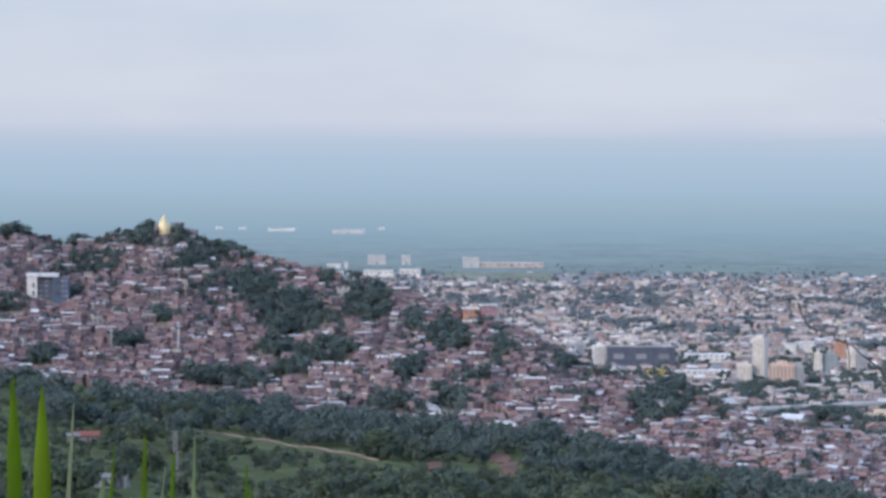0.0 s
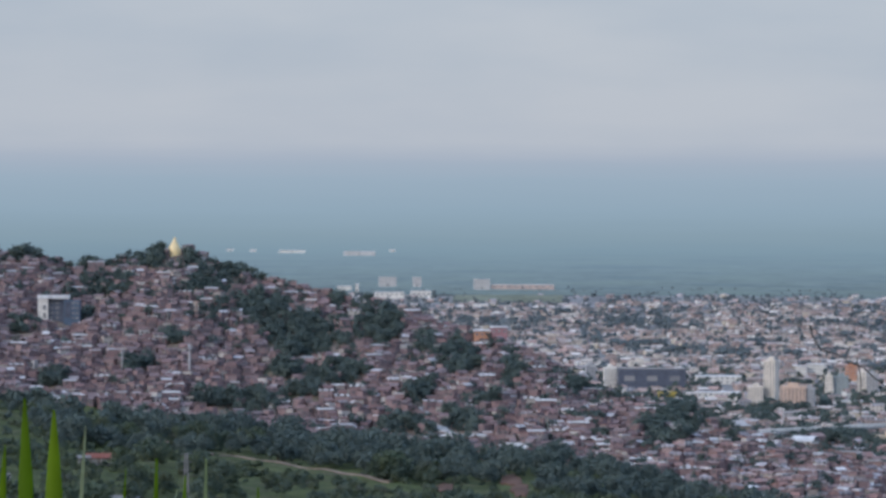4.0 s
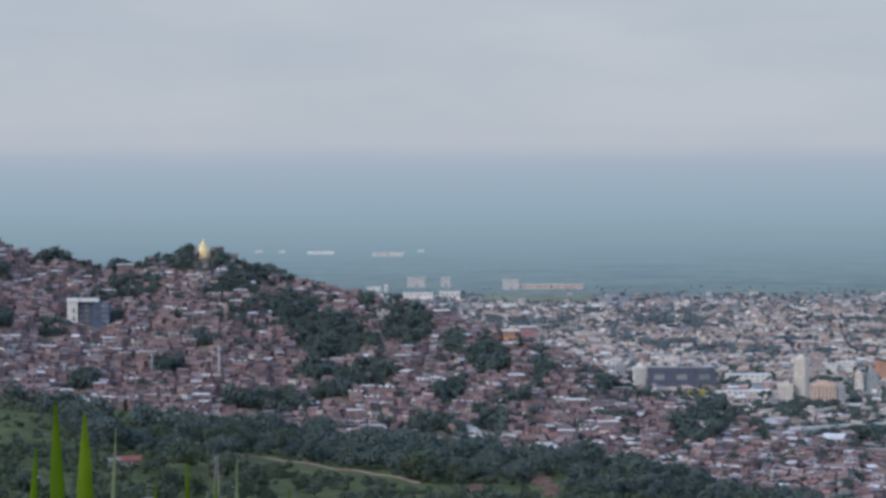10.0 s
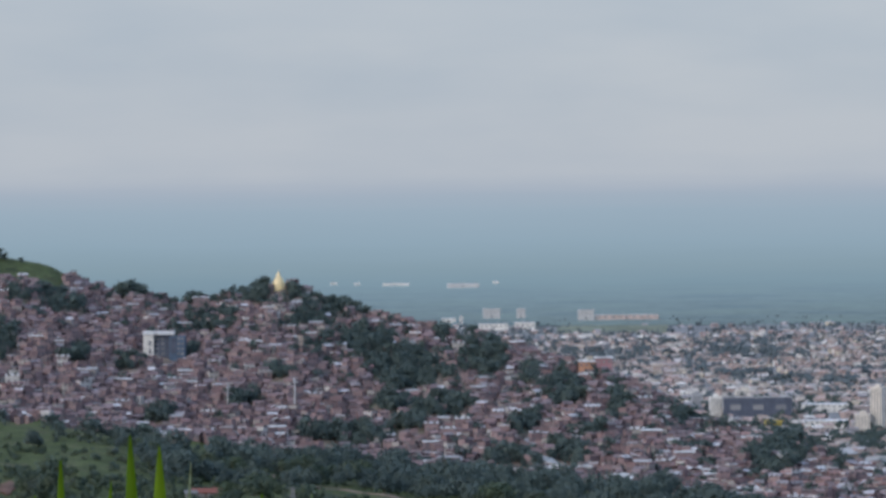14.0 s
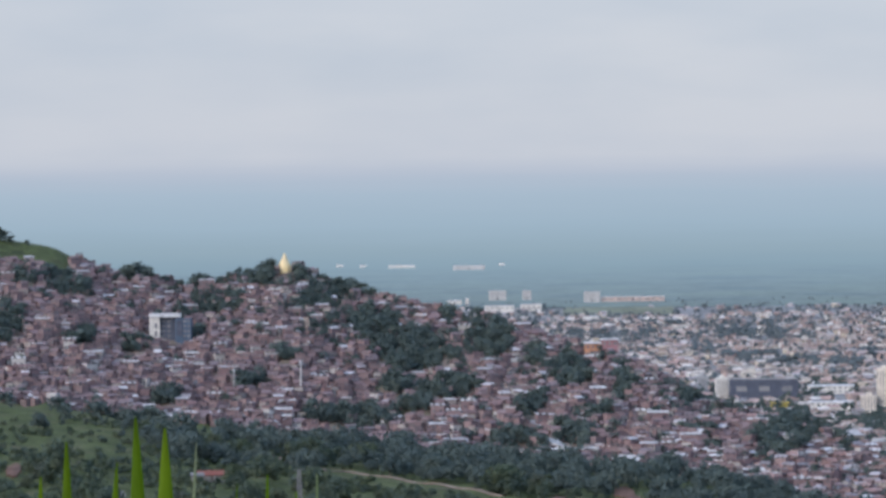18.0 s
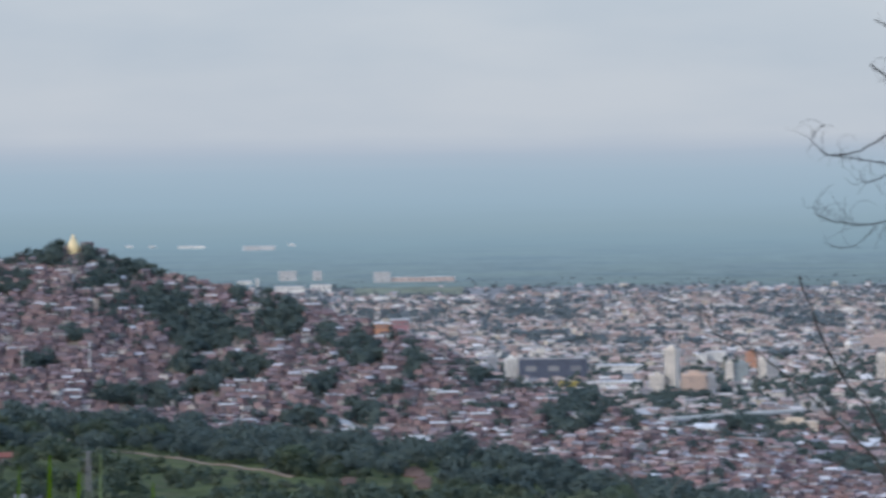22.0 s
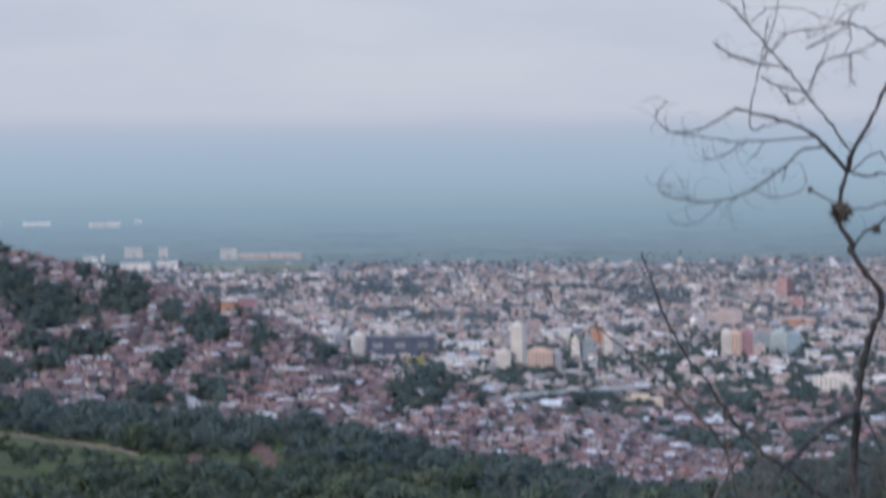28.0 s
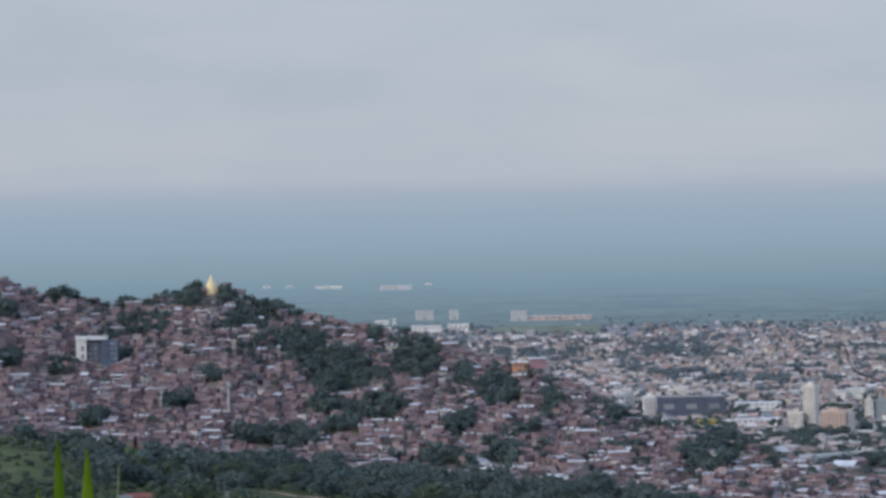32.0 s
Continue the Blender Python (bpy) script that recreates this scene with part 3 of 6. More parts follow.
# ---- trees ----
def crown_arrays(rng, width, height, clumps, leaves, size, core_size=0.84):
    """Leaf sprays gathered in uneven clumps round the limbs of a crown; its foot at z = 0."""
    v, f = [], []
    centres = []
    for i in range(clumps):
        a, q = rng.uniform(0, 2 * math.pi), math.sqrt(rng.uniform(0, 1))
        z = rng.uniform(0.25, 0.95)
        spread = math.sqrt(max(0.08, 1 - abs(2 * z - 0.95) ** 2))
        centres.append((q * spread * math.cos(a) * width * 0.42, q * spread * math.sin(a) * width * 0.42, z * height, rng.uniform(0.16, 0.30) * width))
    ico = bmesh.new()
    bmesh.ops.create_icosphere(ico, subdivisions=1, radius=1.0)
    core = [tuple(q.co) for q in ico.verts], [tuple(q.index for q in g.verts) for g in ico.faces]
    ico.free()
    for i in range(leaves):
        cx, cy, cz, cr = centres[i % clumps]
        d = rng.normal(size=3)
        d /= np.linalg.norm(d)
        d[2] *= 0.75
        p = np.array((cx, cy, cz)) + d * cr * rng.uniform(0.68, 1.15)
        nrm = d * 0.55 + rng.normal(size=3) * 0.45 + np.array((0, 0, 0.35))
        nrm /= np.linalg.norm(nrm)
        t = np.cross(nrm, (0.31, 0.55, 0.77))
        t /= np.linalg.norm(t)
        b = np.cross(nrm, t)
        s = size * rng.uniform(0.7, 1.5)
        k = len(v)
        v += [tuple(p + t * s), tuple(p + b * s * 0.8), tuple(p - t * s * rng.uniform(0.5, 1.1)), tuple(p - b * s * 0.7)]
        f.append((k, k + 1, k + 2, k + 3))
    for cx, cy, cz, cr in centres if core_size else ():
        k = len(v)
        v += [(cx + a * cr * core_size * rng.uniform(0.85, 1.1), cy + b * cr * core_size * rng.uniform(0.85, 1.1), cz + c * cr * 0.8 * core_size * rng.uniform(0.85, 1.1)) for a, b, c in core[0]]
        f += [tuple(q + k for q in g) for g in core[1]]
    return v, f, centres


def trunk_arrays(rng, height, radius, centres):
    """A tapered trunk with limbs reaching into the clumps."""
    v, f = [], []

    def tube(path, r0, r1, sides=5):
        base = len(v)
        for i, p in enumerate(path):
            r = r0 + (r1 - r0) * i / (len(path) - 1)
            for s in range(sides):
                a = 2 * math.pi * s / sides
                v.append((p[0] + r * math.cos(a), p[1] + r * math.sin(a), p[2]))
        for i in range(len(path) - 1):
            for s in range(sides):
                s2 = (s + 1) % sides
                f.append((base + i * sides + s, base + i * sides + s2, base + (i + 1) * sides + s2, base + (i + 1) * sides + s))
    lean = rng.uniform(-0.3, 0.3, 2)
    top = (lean[0], lean[1], height * 0.55)
    tube([(0, 0, -0.6), (lean[0] * 0.4, lean[1] * 0.4, height * 0.25), top], radius, radius * 0.6)
    for c in centres[:5]:
        m = ((top[0] + c[0]) / 2, (top[1] + c[1]) / 2, (top[2] + c[2]) / 2 + 0.2)
        tube([top, m, (c[0], c[1], c[2])], radius * 0.45, radius * 0.12, 4)
    return v, f


TREE_KINDS, MID_KINDS, FAR_KINDS = [], [], []     # near trees, and simpler ones for the hill and the far city
for k, (w, h, cl, lv, sz) in enumerate([(8.5, 7.5, 12, 240, 0.60), (6.5, 8.0, 10, 190, 0.52), (10.5, 8.5, 15, 300, 0.66), (5.0, 5.0, 8, 130, 0.46), (7.5, 6.0, 11, 210, 0.55), (4.0, 3.4, 7, 100, 0.40), (4.6, 2.2, 6, 60, 0.5)]):
    rng = np.random.default_rng(40 + k)
    cv, cf, cc = crown_arrays(rng, w, h * 0.8, cl, round(lv * 1.8), sz * 0.88, 0.0)
    lift = h * 0.2
    cv = [(a, b, c + lift) for a, b, c in cv]
    cc = [(a, b, c + lift, d) for a, b, c, d in cc]
    tv, tf = trunk_arrays(rng, h, 0.035 * h, cc)
    TREE_KINDS.append((w, h, cv, cf, tv, tf))
    for mass, share, leafy, size in ((MID_KINDS, 0.9, 0.6, 1.4), (FAR_KINDS, 0.5, 0.16, 1.5)):
        cv, cf, cc = crown_arrays(np.random.default_rng(60 + k), w, h * 0.9, max(5, round(cl * share)), max(20, round(lv * leafy)), sz * size, 0.8 if leafy < 0.3 else 0.0)
        mass.append((w, h, [(a, b, c + h * 0.1) for a, b, c in cv], cf, tv, tf))


def tree_parent(kind, leaf, name, label, group):
    w, h, cv, cf, tv, tf = TREE_KINDS[kind]
    t = new(name)
    mesh_object("trunk", tv, tf, [M_BARK], parent=t, smooth=True)
    mesh_object("crown", cv, cf, [leaf], parent=t)
    t.empty_display_size = 0.5
    return tagged(t, label, "tree", group)


def tree_stuff(name, spots, leaf, label):
    """Many trees joined: rows of x, y, z, size, kind."""
    vs, fs, off = [], [], 0
    rng = np.random.default_rng(5)
    for x, y, z, s, kind in spots:
        w, h, cv, cf, tv, tf = (TREE_KINDS if y < 1180 else MID_KINDS if y < 2600 else FAR_KINDS)[int(kind)]
        a = rng.uniform(0, 2 * math.pi)
        ca, sa = math.cos(a) * s, math.sin(a) * s
        P = np.array(cv)
        vs.append(np.stack([P[:, 0] * ca - P[:, 1] * sa + x, P[:, 0] * sa + P[:, 1] * ca + y, P[:, 2] * s + z], -1))
        fs += [tuple(i + off for i in q) for q in cf]
        off += len(cv)
    ob = mesh_object(name, np.concatenate(vs).tolist(), fs, [leaf])
    return tagged(ob, label, "trees", kind="stuff")


# patches of wood among the houses: bearing, dip, half width, half height
WOODS = [(65, 440, 34, 17), (190, 452, 32, 14), (310, 452, 58, 17), (205, 500, 44, 17), (400, 488, 48, 18), (485, 535, 44, 22), (555, 586, 72, 36), (612, 655, 60, 18), (520, 648, 28, 13), (695, 572, 42, 27), (768, 602, 22, 14),
         (335, 592, 32, 9), (455, 708, 82, 17), (828, 628, 40, 25), (925, 645, 25, 26), (835, 746, 38, 22), (735, 748, 50, 13), (1203, 752, 52, 28), (1320, 758, 21, 14), (1045, 680, 32, 9), (-165, 535, 28, 36), (-110, 452, 60, 9), (-40, 560, 26, 10), (470, 470, 44, 9),
         (640, 522, 44, 9), (60, 575, 28, 9), (-40, 470, 40, 10), (115, 668, 30, 10), (560, 690, 30, 10), (265, 640, 34, 9), (760, 690, 22, 16), (880, 700, 20, 14), (985, 610, 18, 10), (1110, 690, 30, 10)]


STEPS = [(764, 712), (778, 722), (791, 741), (806, 756), (842, 763)]


def by_steps(u, v):
    """Whether a place lies on or just below the concrete steps."""
    gap = v - float(np.interp(u, [p[0] for p in STEPS], [p[1] for p in STEPS]))
    return 758 < u < 848 and -6 < gap < 15


def wooded(u, v):
    ragged = 1 + 0.7 * noise.noise((u / 26.0, v / 15.0, 5.0))
    return any(((u - a) / w) ** 2 + ((v - b) / h) ** 2 < ragged for a, b, w, h in WOODS)


def dip(u, r, z):
    return 418 + (EYE - z) * F / r


OPEN_GRASS = [(400, 812, 50, 20), (500, 832, 60, 24), (610, 852, 70, 22), (715, 872, 40, 20), (450, 826, 70, 24), (560, 840, 80, 22), (660, 858, 66, 20), (190, 830, 40, 22), (806, 872, 36, 24), (922, 864, 42, 22), (-60, 745, 90, 30), (420, 775, 60, 8), (1000, 830, 60, 12), (320, 790, 40, 14), (-120, 720, 150, 60), (0, 780, 90, 22), (930, 800, 70, 16), (240, 712, 90, 10), (620, 845, 100, 10), (560, 880, 120, 14), (60, 850, 70, 14), (300, 850, 60, 16), (1180, 905, 90, 12), (880, 860, 60, 14), (945, 798, 56, 16), (1048, 845, 50, 9), (1098, 878, 60, 9), (935, 850, 26, 20), (814, 876, 30, 22), (728, 865, 60, 14), (-143, 715, 120, 40), (-32, 756, 90, 22), (-152, 674, 60, 12)]
SOIL = [(924, 838, 22, 10), (940, 856, 18, 13), (806, 852, 18, 9), (818, 874, 22, 14), (-160, 790, 16, 12)]
TRACK = [(395, 795), (450, 797), (520, 810), (600, 821), (660, 830), (712, 845)]


def on_track(u, v):
    """How far below the dirt track a place shows, in steps; large away from it."""
    gap = v - float(np.interp(u, [p[0] for p in TRACK], [p[1] for p in TRACK]))
    return gap if 385 < u < 725 and gap > -3 else 99.0


def on_soil(u, v):
    """Whether a place lies on a bare bank or would hide it."""
    return any(((u - a) / (w * 0.95)) ** 2 + ((v - b - 6) / (h + 6)) ** 2 < 1 for a, b, w, h in SOIL)


rng = np.random.default_rng(11)
slope_trees, hill_trees = [], []
# wooded near slope
while len(slope_trees) < 2000:
    u, r = rng.uniform(-330, 2200), math.sqrt(rng.uniform(700 ** 2, 1300 ** 2))
    if r > float(WOOD_R(u)) + 68:
        continue
    x, y, z = (float(q) for q in place(u, r))
    v = dip(u, r, z)
    if any(((u - a) / w) ** 2 + ((v - b) / h) ** 2 < 1 for a, b, w, h in OPEN_GRASS) and rng.uniform() < 0.93:
        continue
    if on_track(u, v) < 30 or on_soil(u, v) or u < 340 and noise.noise((x * 0.025, y * 0.016, 2.0)) < 0.08 and rng.uniform() < 0.75:
        continue
    edge = r > float(WOOD_R(u)) - 160
    if not edge and noise.noise((x * 0.02, y * 0.012, 3.0)) < 0.05 and rng.uniform() < 0.8:
        continue
    small = rng.uniform() < (0.25 if edge else 0.6)
    slope_trees.append((x, y, z - 0.3, rng.uniform(0.5, 1.1), rng.choice([3, 5, 5, 5]) if small else rng.choice([0, 1, 2, 4]), u, r))
# low bushes scattered over the open grass
slope_bushes = []
while len(slope_bushes) < 3000:
    u, r = rng.uniform(-330, 2200), math.sqrt(rng.uniform(700 ** 2, 1250 ** 2))
    if r < float(WOOD_R(u)) - 10:
        x, y, z = (float(q) for q in place(u, r))
        if on_track(u, dip(u, r, z)) < 12 or on_soil(u, dip(u, r, z)):
            continue
        if noise.noise((x * 0.022, y * 0.013, 7.0)) > -0.02 or rng.uniform() < 0.12:
            slope_bushes.append((x, y, z - 0.15, rng.uniform(0.35, 1.0), 6))
# patches on the hill
for a, b, w, h in WOODS:
    for i in range(int(16 + w * h / 13)):
        q, g = 1.25 * math.sqrt(rng.uniform()), rng.uniform(0, 2 * math.pi)
        u, v = a + w * q * math.cos(g), b + h * q * math.sin(g)
        if not wooded(u, v) or by_steps(u, v):
            continue
        r = find_r(u, v, float(WOOD_R(u)) + 70)
        if r > float(HILL_R(u)) + 40 or 306 < u < 348 and r > float(HILL_R(u)) - 70:
            continue
        x, y, z = (float(t) for t in place(u, r))
        hill_trees.append((x, y, z - 0.3, rng.uniform(0.4, 0.9), rng.choice([0, 1, 2, 4, 3]), u, r))
# skyline trees and lone trees among the houses
for u, s in [(50, 0.9), (66, 1.1), (82, 0.95), (-131, 0.5), (-200, 0.8), (-186, 0.9), (-174, 0.7), (-160, 0.5), (0, 0.7), (-12, 0.6), (170, 0.8), (185, 0.8), (212, 0.7), (232, 0.9), (352, 0.35), (360, 0.45), (375, 0.55), (395, 0.8), (430, 0.6), (447, 0.9), (462, 0.9), (478, 0.8), (505, 0.7), (140, 0.7), (110, 0.6), (255, 0.6)]:
    r = float(HILL_R(u)) - 12
    x, y, z = (float(t) for t in place(u, r))
    hill_trees.append((x, y, z - 0.4, s, [0, 4, 2, 1][int(u) % 4], u, r))
for i in range(2100):
    u, k = rng.uniform(-260, 1500), rng.uniform(0.05, 0.98) if i % 3 else rng.uniform(0.5, 1.0)
    r = (1 - k) * (float(WOOD_R(u)) + 60) + k * float(HILL_R(u))
    if u < -40 and r > float(HILL_R(u)) - 66:
        continue
    if u < 360 and k < 0.62 and i % 4 or noise.noise((u / 60.0, k * 5.0, 9.0)) < -0.25:
        continue
    x, y, z = (float(t) for t in place(u, r))
    if by_steps(u, dip(u, r, z)):
        continue
    hill_trees.append((x, y, z - 0.3, rng.uniform(0.4, 0.85), rng.choice([3, 4, 1, 5]), u, r))
for i in range(620):
    u = rng.uniform(130, 780)
    r = float(HILL_R(u)) - rng.uniform(4, 150)
    x, y, z = (float(t) for t in place(u, r))
    if noise.noise((x * 0.03, y * 0.02, 4.0)) > -0.06 and not 300 < u < 345:
        hill_trees.append((x, y, z - 0.3, rng.uniform(0.4, 0.8), rng.choice([3, 4, 1, 5]), u, r))


def plant(rows, count, names, leaf, label, group, stuff_label, order):
    """The nearest as single trees, the rest joined."""
    rows = sorted(rows, key=order)
    first = {}
    for x, y, z, s, kind, u, r in rows[:count]:
        m = pose(x, y, z, 0, 0, (x * 37 + y * 11) % 360)
        if kind not in first:
            first[kind] = tree_parent(int(kind), leaf, names, label, group)
            first[kind].matrix_basis = m
            made = first[kind]
        else:
            made = copy_thing(first[kind], m)
        made.scale = (s, s, s)
    if len(rows) > count:
        tree_stuff("woodland", [t[:5] for t in rows[count:]], leaf, stuff_label)


tree_stuff("bushes", slope_bushes, M_LEAF_LIGHT, "low green bushes scattered over the open grass slope")


def in_belt(t):
    return (t[6] - float(WOOD_R(t[5])) + 130) / 90 + 1.6 * noise.noise((t[0] * 0.014, t[1] * 0.014, 1.0)) > 0


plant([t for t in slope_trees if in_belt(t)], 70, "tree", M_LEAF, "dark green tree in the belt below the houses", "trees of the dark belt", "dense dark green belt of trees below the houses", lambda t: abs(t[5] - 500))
plant([t for t in slope_trees if not in_belt(t)], 90, "tree", M_LEAF_LIGHT, "green tree with rounded crown on the grassy near slope", "trees on the near slope", "mixed dark and light green trees covering the near slope", lambda t: abs(t[6] - 860) + 0.12 * abs(t[5] - 900))
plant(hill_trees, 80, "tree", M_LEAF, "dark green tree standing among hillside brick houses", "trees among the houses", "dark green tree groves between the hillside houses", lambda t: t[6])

# ---- houses ----
def house_arrays(rng, w, d, h, roof, overhang=0.25):
    """Walls, roof and openings of a small house, its front toward -y: three lists of (verts, faces)."""
    walls = ([(-w / 2, -d / 2, -1.5), (w / 2, -d / 2, -1.5), (w / 2, d / 2, -1.5), (-w / 2, d / 2, -1.5), (-w / 2, -d / 2, h), (w / 2, -d / 2, h), (w / 2, d / 2, h), (-w / 2, d / 2, h)],
             [(0, 1, 5, 4), (1, 2, 6, 5), (2, 3, 7, 6), (3, 0, 4, 7), (4, 5, 6, 7)])
    a, b, o = w / 2 + overhang, d / 2 + overhang, 0.12
    if roof == "gable":
        p = 0.18 * d + 0.3
        R = ([(-a, -b, h - 0.05), (a, -b, h - 0.05), (a, 0, h + p), (-a, 0, h + p), (a, b, h - 0.05), (-a, b, h - 0.05), (-a, -b, h + o), (a, -b, h + o), (a, 0, h + p + o), (-a, 0, h + p + o), (a, b, h + o), (-a, b, h + o)],
             [(6, 7, 8, 9), (9, 8, 10, 11), (0, 1, 7, 6), (5, 11, 10, 4), (1, 2, 8, 7), (2, 4, 10, 8), (0, 6, 9, 3), (3, 9, 11, 5), (0, 3, 2, 1), (3, 5, 4, 2)])
    elif roof == "shed":
        p = 0.14 * d
        R = ([(-a, -b, h - 0.1), (a, -b, h - 0.1), (a, b, h + p), (-a, b, h + p), (-a, -b, h + 0.06), (a, -b, h + 0.06), (a, b, h + p + 0.16), (-a, b, h + p + 0.16)],
             [(4, 5, 6, 7), (0, 1, 5, 4), (1, 2, 6, 5), (2, 3, 7, 6), (3, 0, 4, 7), (0, 3, 2, 1)])
    else:
        R = ([(-a + .2, -b + .2, h + 0.01), (a - .2, -b + .2, h + 0.01), (a - .2, b - .2, h + 0.01), (-a + .2, b - .2, h + 0.01), (-a + .2, -b + .2, h + 0.45), (a - .2, -b + .2, h + 0.45), (a - .2, b - .2, h + 0.45), (-a + .2, b - .2, h + 0.45),
              (-a + .45, -b + .45, h + 0.12), (a - .45, -b + .45, h + 0.12), (a - .45, b - .45, h + 0.12), (-a + .45, b - .45, h + 0.12), (-a + .45, -b + .45, h + 0.45), (a - .45, -b + .45, h + 0.45), (a - .45, b - .45, h + 0.45), (-a + .45, b - .45, h + 0.45)],
             [(0, 1, 5, 4), (1, 2, 6, 5), (2, 3, 7, 6), (3, 0, 4, 7), (4, 5, 13, 12), (5, 6, 14, 13), (6, 7, 15, 14), (7, 4, 12, 15), (8, 9, 10, 11), (12, 13, 9, 8), (13, 14, 10, 9), (14, 15, 11, 10), (15, 12, 8, 11)])
    panes = []
    storeys = max(1, int(round(h / 2.8)))
    n = max(2, int(w / 2.6))
    for s in range(storeys):
        for i in range(n):
            x = -w / 2 + (i + 0.5) * w / n
            door = s == 0 and i == n // 2
            z0, z1, half = (s * 2.8 + 0.05, s * 2.8 + 2.1, 0.5) if door else (s * 2.8 + 0.95, s * 2.8 + 2.1, 0.6)
            y = -d / 2
            panes.append(("door" if door else "window", [(x - half, y - 0.05, z0), (x + half, y - 0.05, z0), (x + half, y - 0.05, z1), (x - half, y - 0.05, z1), (x - half, y + .02, z0), (x + half, y + .02, z0), (x + half, y + .02, z1), (x - half, y + .02, z1)],
                          [(0, 1, 2, 3), (0, 4, 5, 1), (3, 2, 6, 7), (0, 3, 7, 4), (1, 5, 6, 2)]))
    for i in range(2):
        y = -d / 4 + i * d / 2
        x = -w / 2
        panes.append(("window", [(x - .05, y + .5, 1.0), (x - .05, y - .5, 1.0), (x - .05, y - .5, 2.1), (x - .05, y + .5, 2.1), (x + .02, y + .5, 1.0), (x + .02, y - .5, 1.0), (x + .02, y - .5, 2.1), (x + .02, y + .5, 2.1)],
                      [(0, 1, 2, 3), (0, 4, 5, 1), (3, 2, 6, 7), (0, 3, 7, 4), (1, 5, 6, 2)]))
    return walls, R, panes


HOUSE_KINDS = []
rng = np.random.default_rng(21)
for k in range(14):
    w, d = rng.uniform(2.6, 4.7), rng.uniform(2.8, 4.6)
    HOUSE_KINDS.append((w, d, house_arrays(rng, w, d, [2.3, 3.5, 3.1, 2.4, 4.3][k % 5], ["shed", "flat", "gable", "shed", "flat", "gable", "flat"][k % 7])))
BLOCK_KINDS = []
for k in range(12):
    w, d = rng.uniform(5.5, 12), rng.uniform(6, 10)
    BLOCK_KINDS.append((w, d, house_arrays(rng, w, d, [3.2, 5.0, 6.6, 5.4, 3.4, 7.6][k % 6], ["gable", "flat", "shed", "flat", "gable", "gable"][k % 6], 0.4)))


def house_stuff(name, rows, kinds, wall, roof, label, openings=True):
    """Many houses joined: rows of x, y, z, turn, kind."""
    vs, fs, ms, off = [], [], [], 0
    flat = []
    for w, d, (W, R, panes) in kinds:
        v, f, m = [], [], []
        for (pv, pf), mi in [(W, 0), (R, 1)] + ([((p[1], p[2][:1]), 2) for p in panes] if openings else []):
            k = len(v)
            v += pv
            f += [tuple(i + k for i in q) for q in pf]
            m += [mi] * len(pf)
        flat.append((np.array(v), f, m))
    for x, y, z, turn, kind in rows:
        V, Fc, m = flat[int(kind)]
        c, s = math.cos(turn), math.sin(turn)
        vs.append(np.stack([V[:, 0] * c - V[:, 1] * s + x, V[:, 0] * s + V[:, 1] * c + y, V[:, 2] + z], -1))
        fs += [tuple(i + off for i in q) for q in Fc]
        ms += m
        off += len(V)
    ob = mesh_object(name, np.concatenate(vs).tolist(), fs, [wall, roof, M_PANE], ms)
    return tagged(ob, label, "houses", kind="stuff")


PLOTS = [("red brick house with grey sheet roof on the hillside", (0.26, 0.16, 0.14), (0.30, 0.275, 0.27)), ("pinkish brick house with rusty roof on the hillside", (0.31, 0.22, 0.195), (0.25, 0.175, 0.155)),
         ("cream rendered house with grey roof on the hillside", (0.47, 0.42, 0.35), (0.30, 0.28, 0.275)), ("white painted house with white sheet roof on the hillside", (0.58, 0.57, 0.55), (0.62, 0.62, 0.63)),
         ("grey concrete house with brown roof on the hillside", (0.33, 0.325, 0.32), (0.24, 0.18, 0.165)), ("dark red brick house with clay roof on the hillside", (0.22, 0.14, 0.125), (0.28, 0.17, 0.135)),
         ("tan house with pale roof on the hillside", (0.40, 0.32, 0.25), (0.44, 0.42, 0.415))]
PLOT_MATS = [(surface("house_wall", [b, tuple(c * 0.88 for c in b)], vary="object", grain=1.2), surface("house_roof", [c, tuple(q * 0.85 for q in c)], vary="object", grain=1.5, rough=0.7)) for a, b, c in PLOTS]
M_DOOR = surface("house_door", [(0.16, 0.11, 0.08), (0.10, 0.12, 0.14), (0.20, 0.18, 0.16)], vary="object", grain=0.4)


def house_parent(kind, plot, kinds, name, label, group):
    w, d, (W, R, panes) = kinds[kind]
    h = new(name)
    h.empty_display_size = 0.5
    mesh_object("wall", W[0], W[1], [PLOT_MATS[plot][0]], parent=h)
    mesh_object("roof", R[0], R[1], [PLOT_MATS[plot][1]], parent=h)
    for what, v, f in panes:
        mesh_object(what, v, f, [M_DOOR if what == "door" else M_PANE], parent=h)
    return tagged(h, label, "house", group)


def settle(rows, count, kinds, name, group, far_label, wall, roof, plots, relabel, stuff_name):
    """The nearest houses one by one, the rest joined."""
    rows = sorted(rows, key=lambda t: t[5])
    first = {}
    for i, (x, y, z, turn, kind, r) in enumerate(rows[:count]):
        plot = plots[(i * 7 + int(x)) % len(plots)]
        m = Matrix.Translation((x, y, z)) @ Matrix.Rotation(turn, 4, "Z")
        if (kind, plot) not in first:
            first[kind, plot] = house_parent(int(kind), plot, kinds, name, PLOTS[plot][0].replace("on the hillside", relabel), group)
            first[kind, plot].matrix_basis = m
        else:
            copy_thing(first[kind, plot], m)
    return house_stuff(stuff_name, [t[:5] for t in rows[count:]], kinds, wall, roof, far_label)


rng = np.random.default_rng(31)


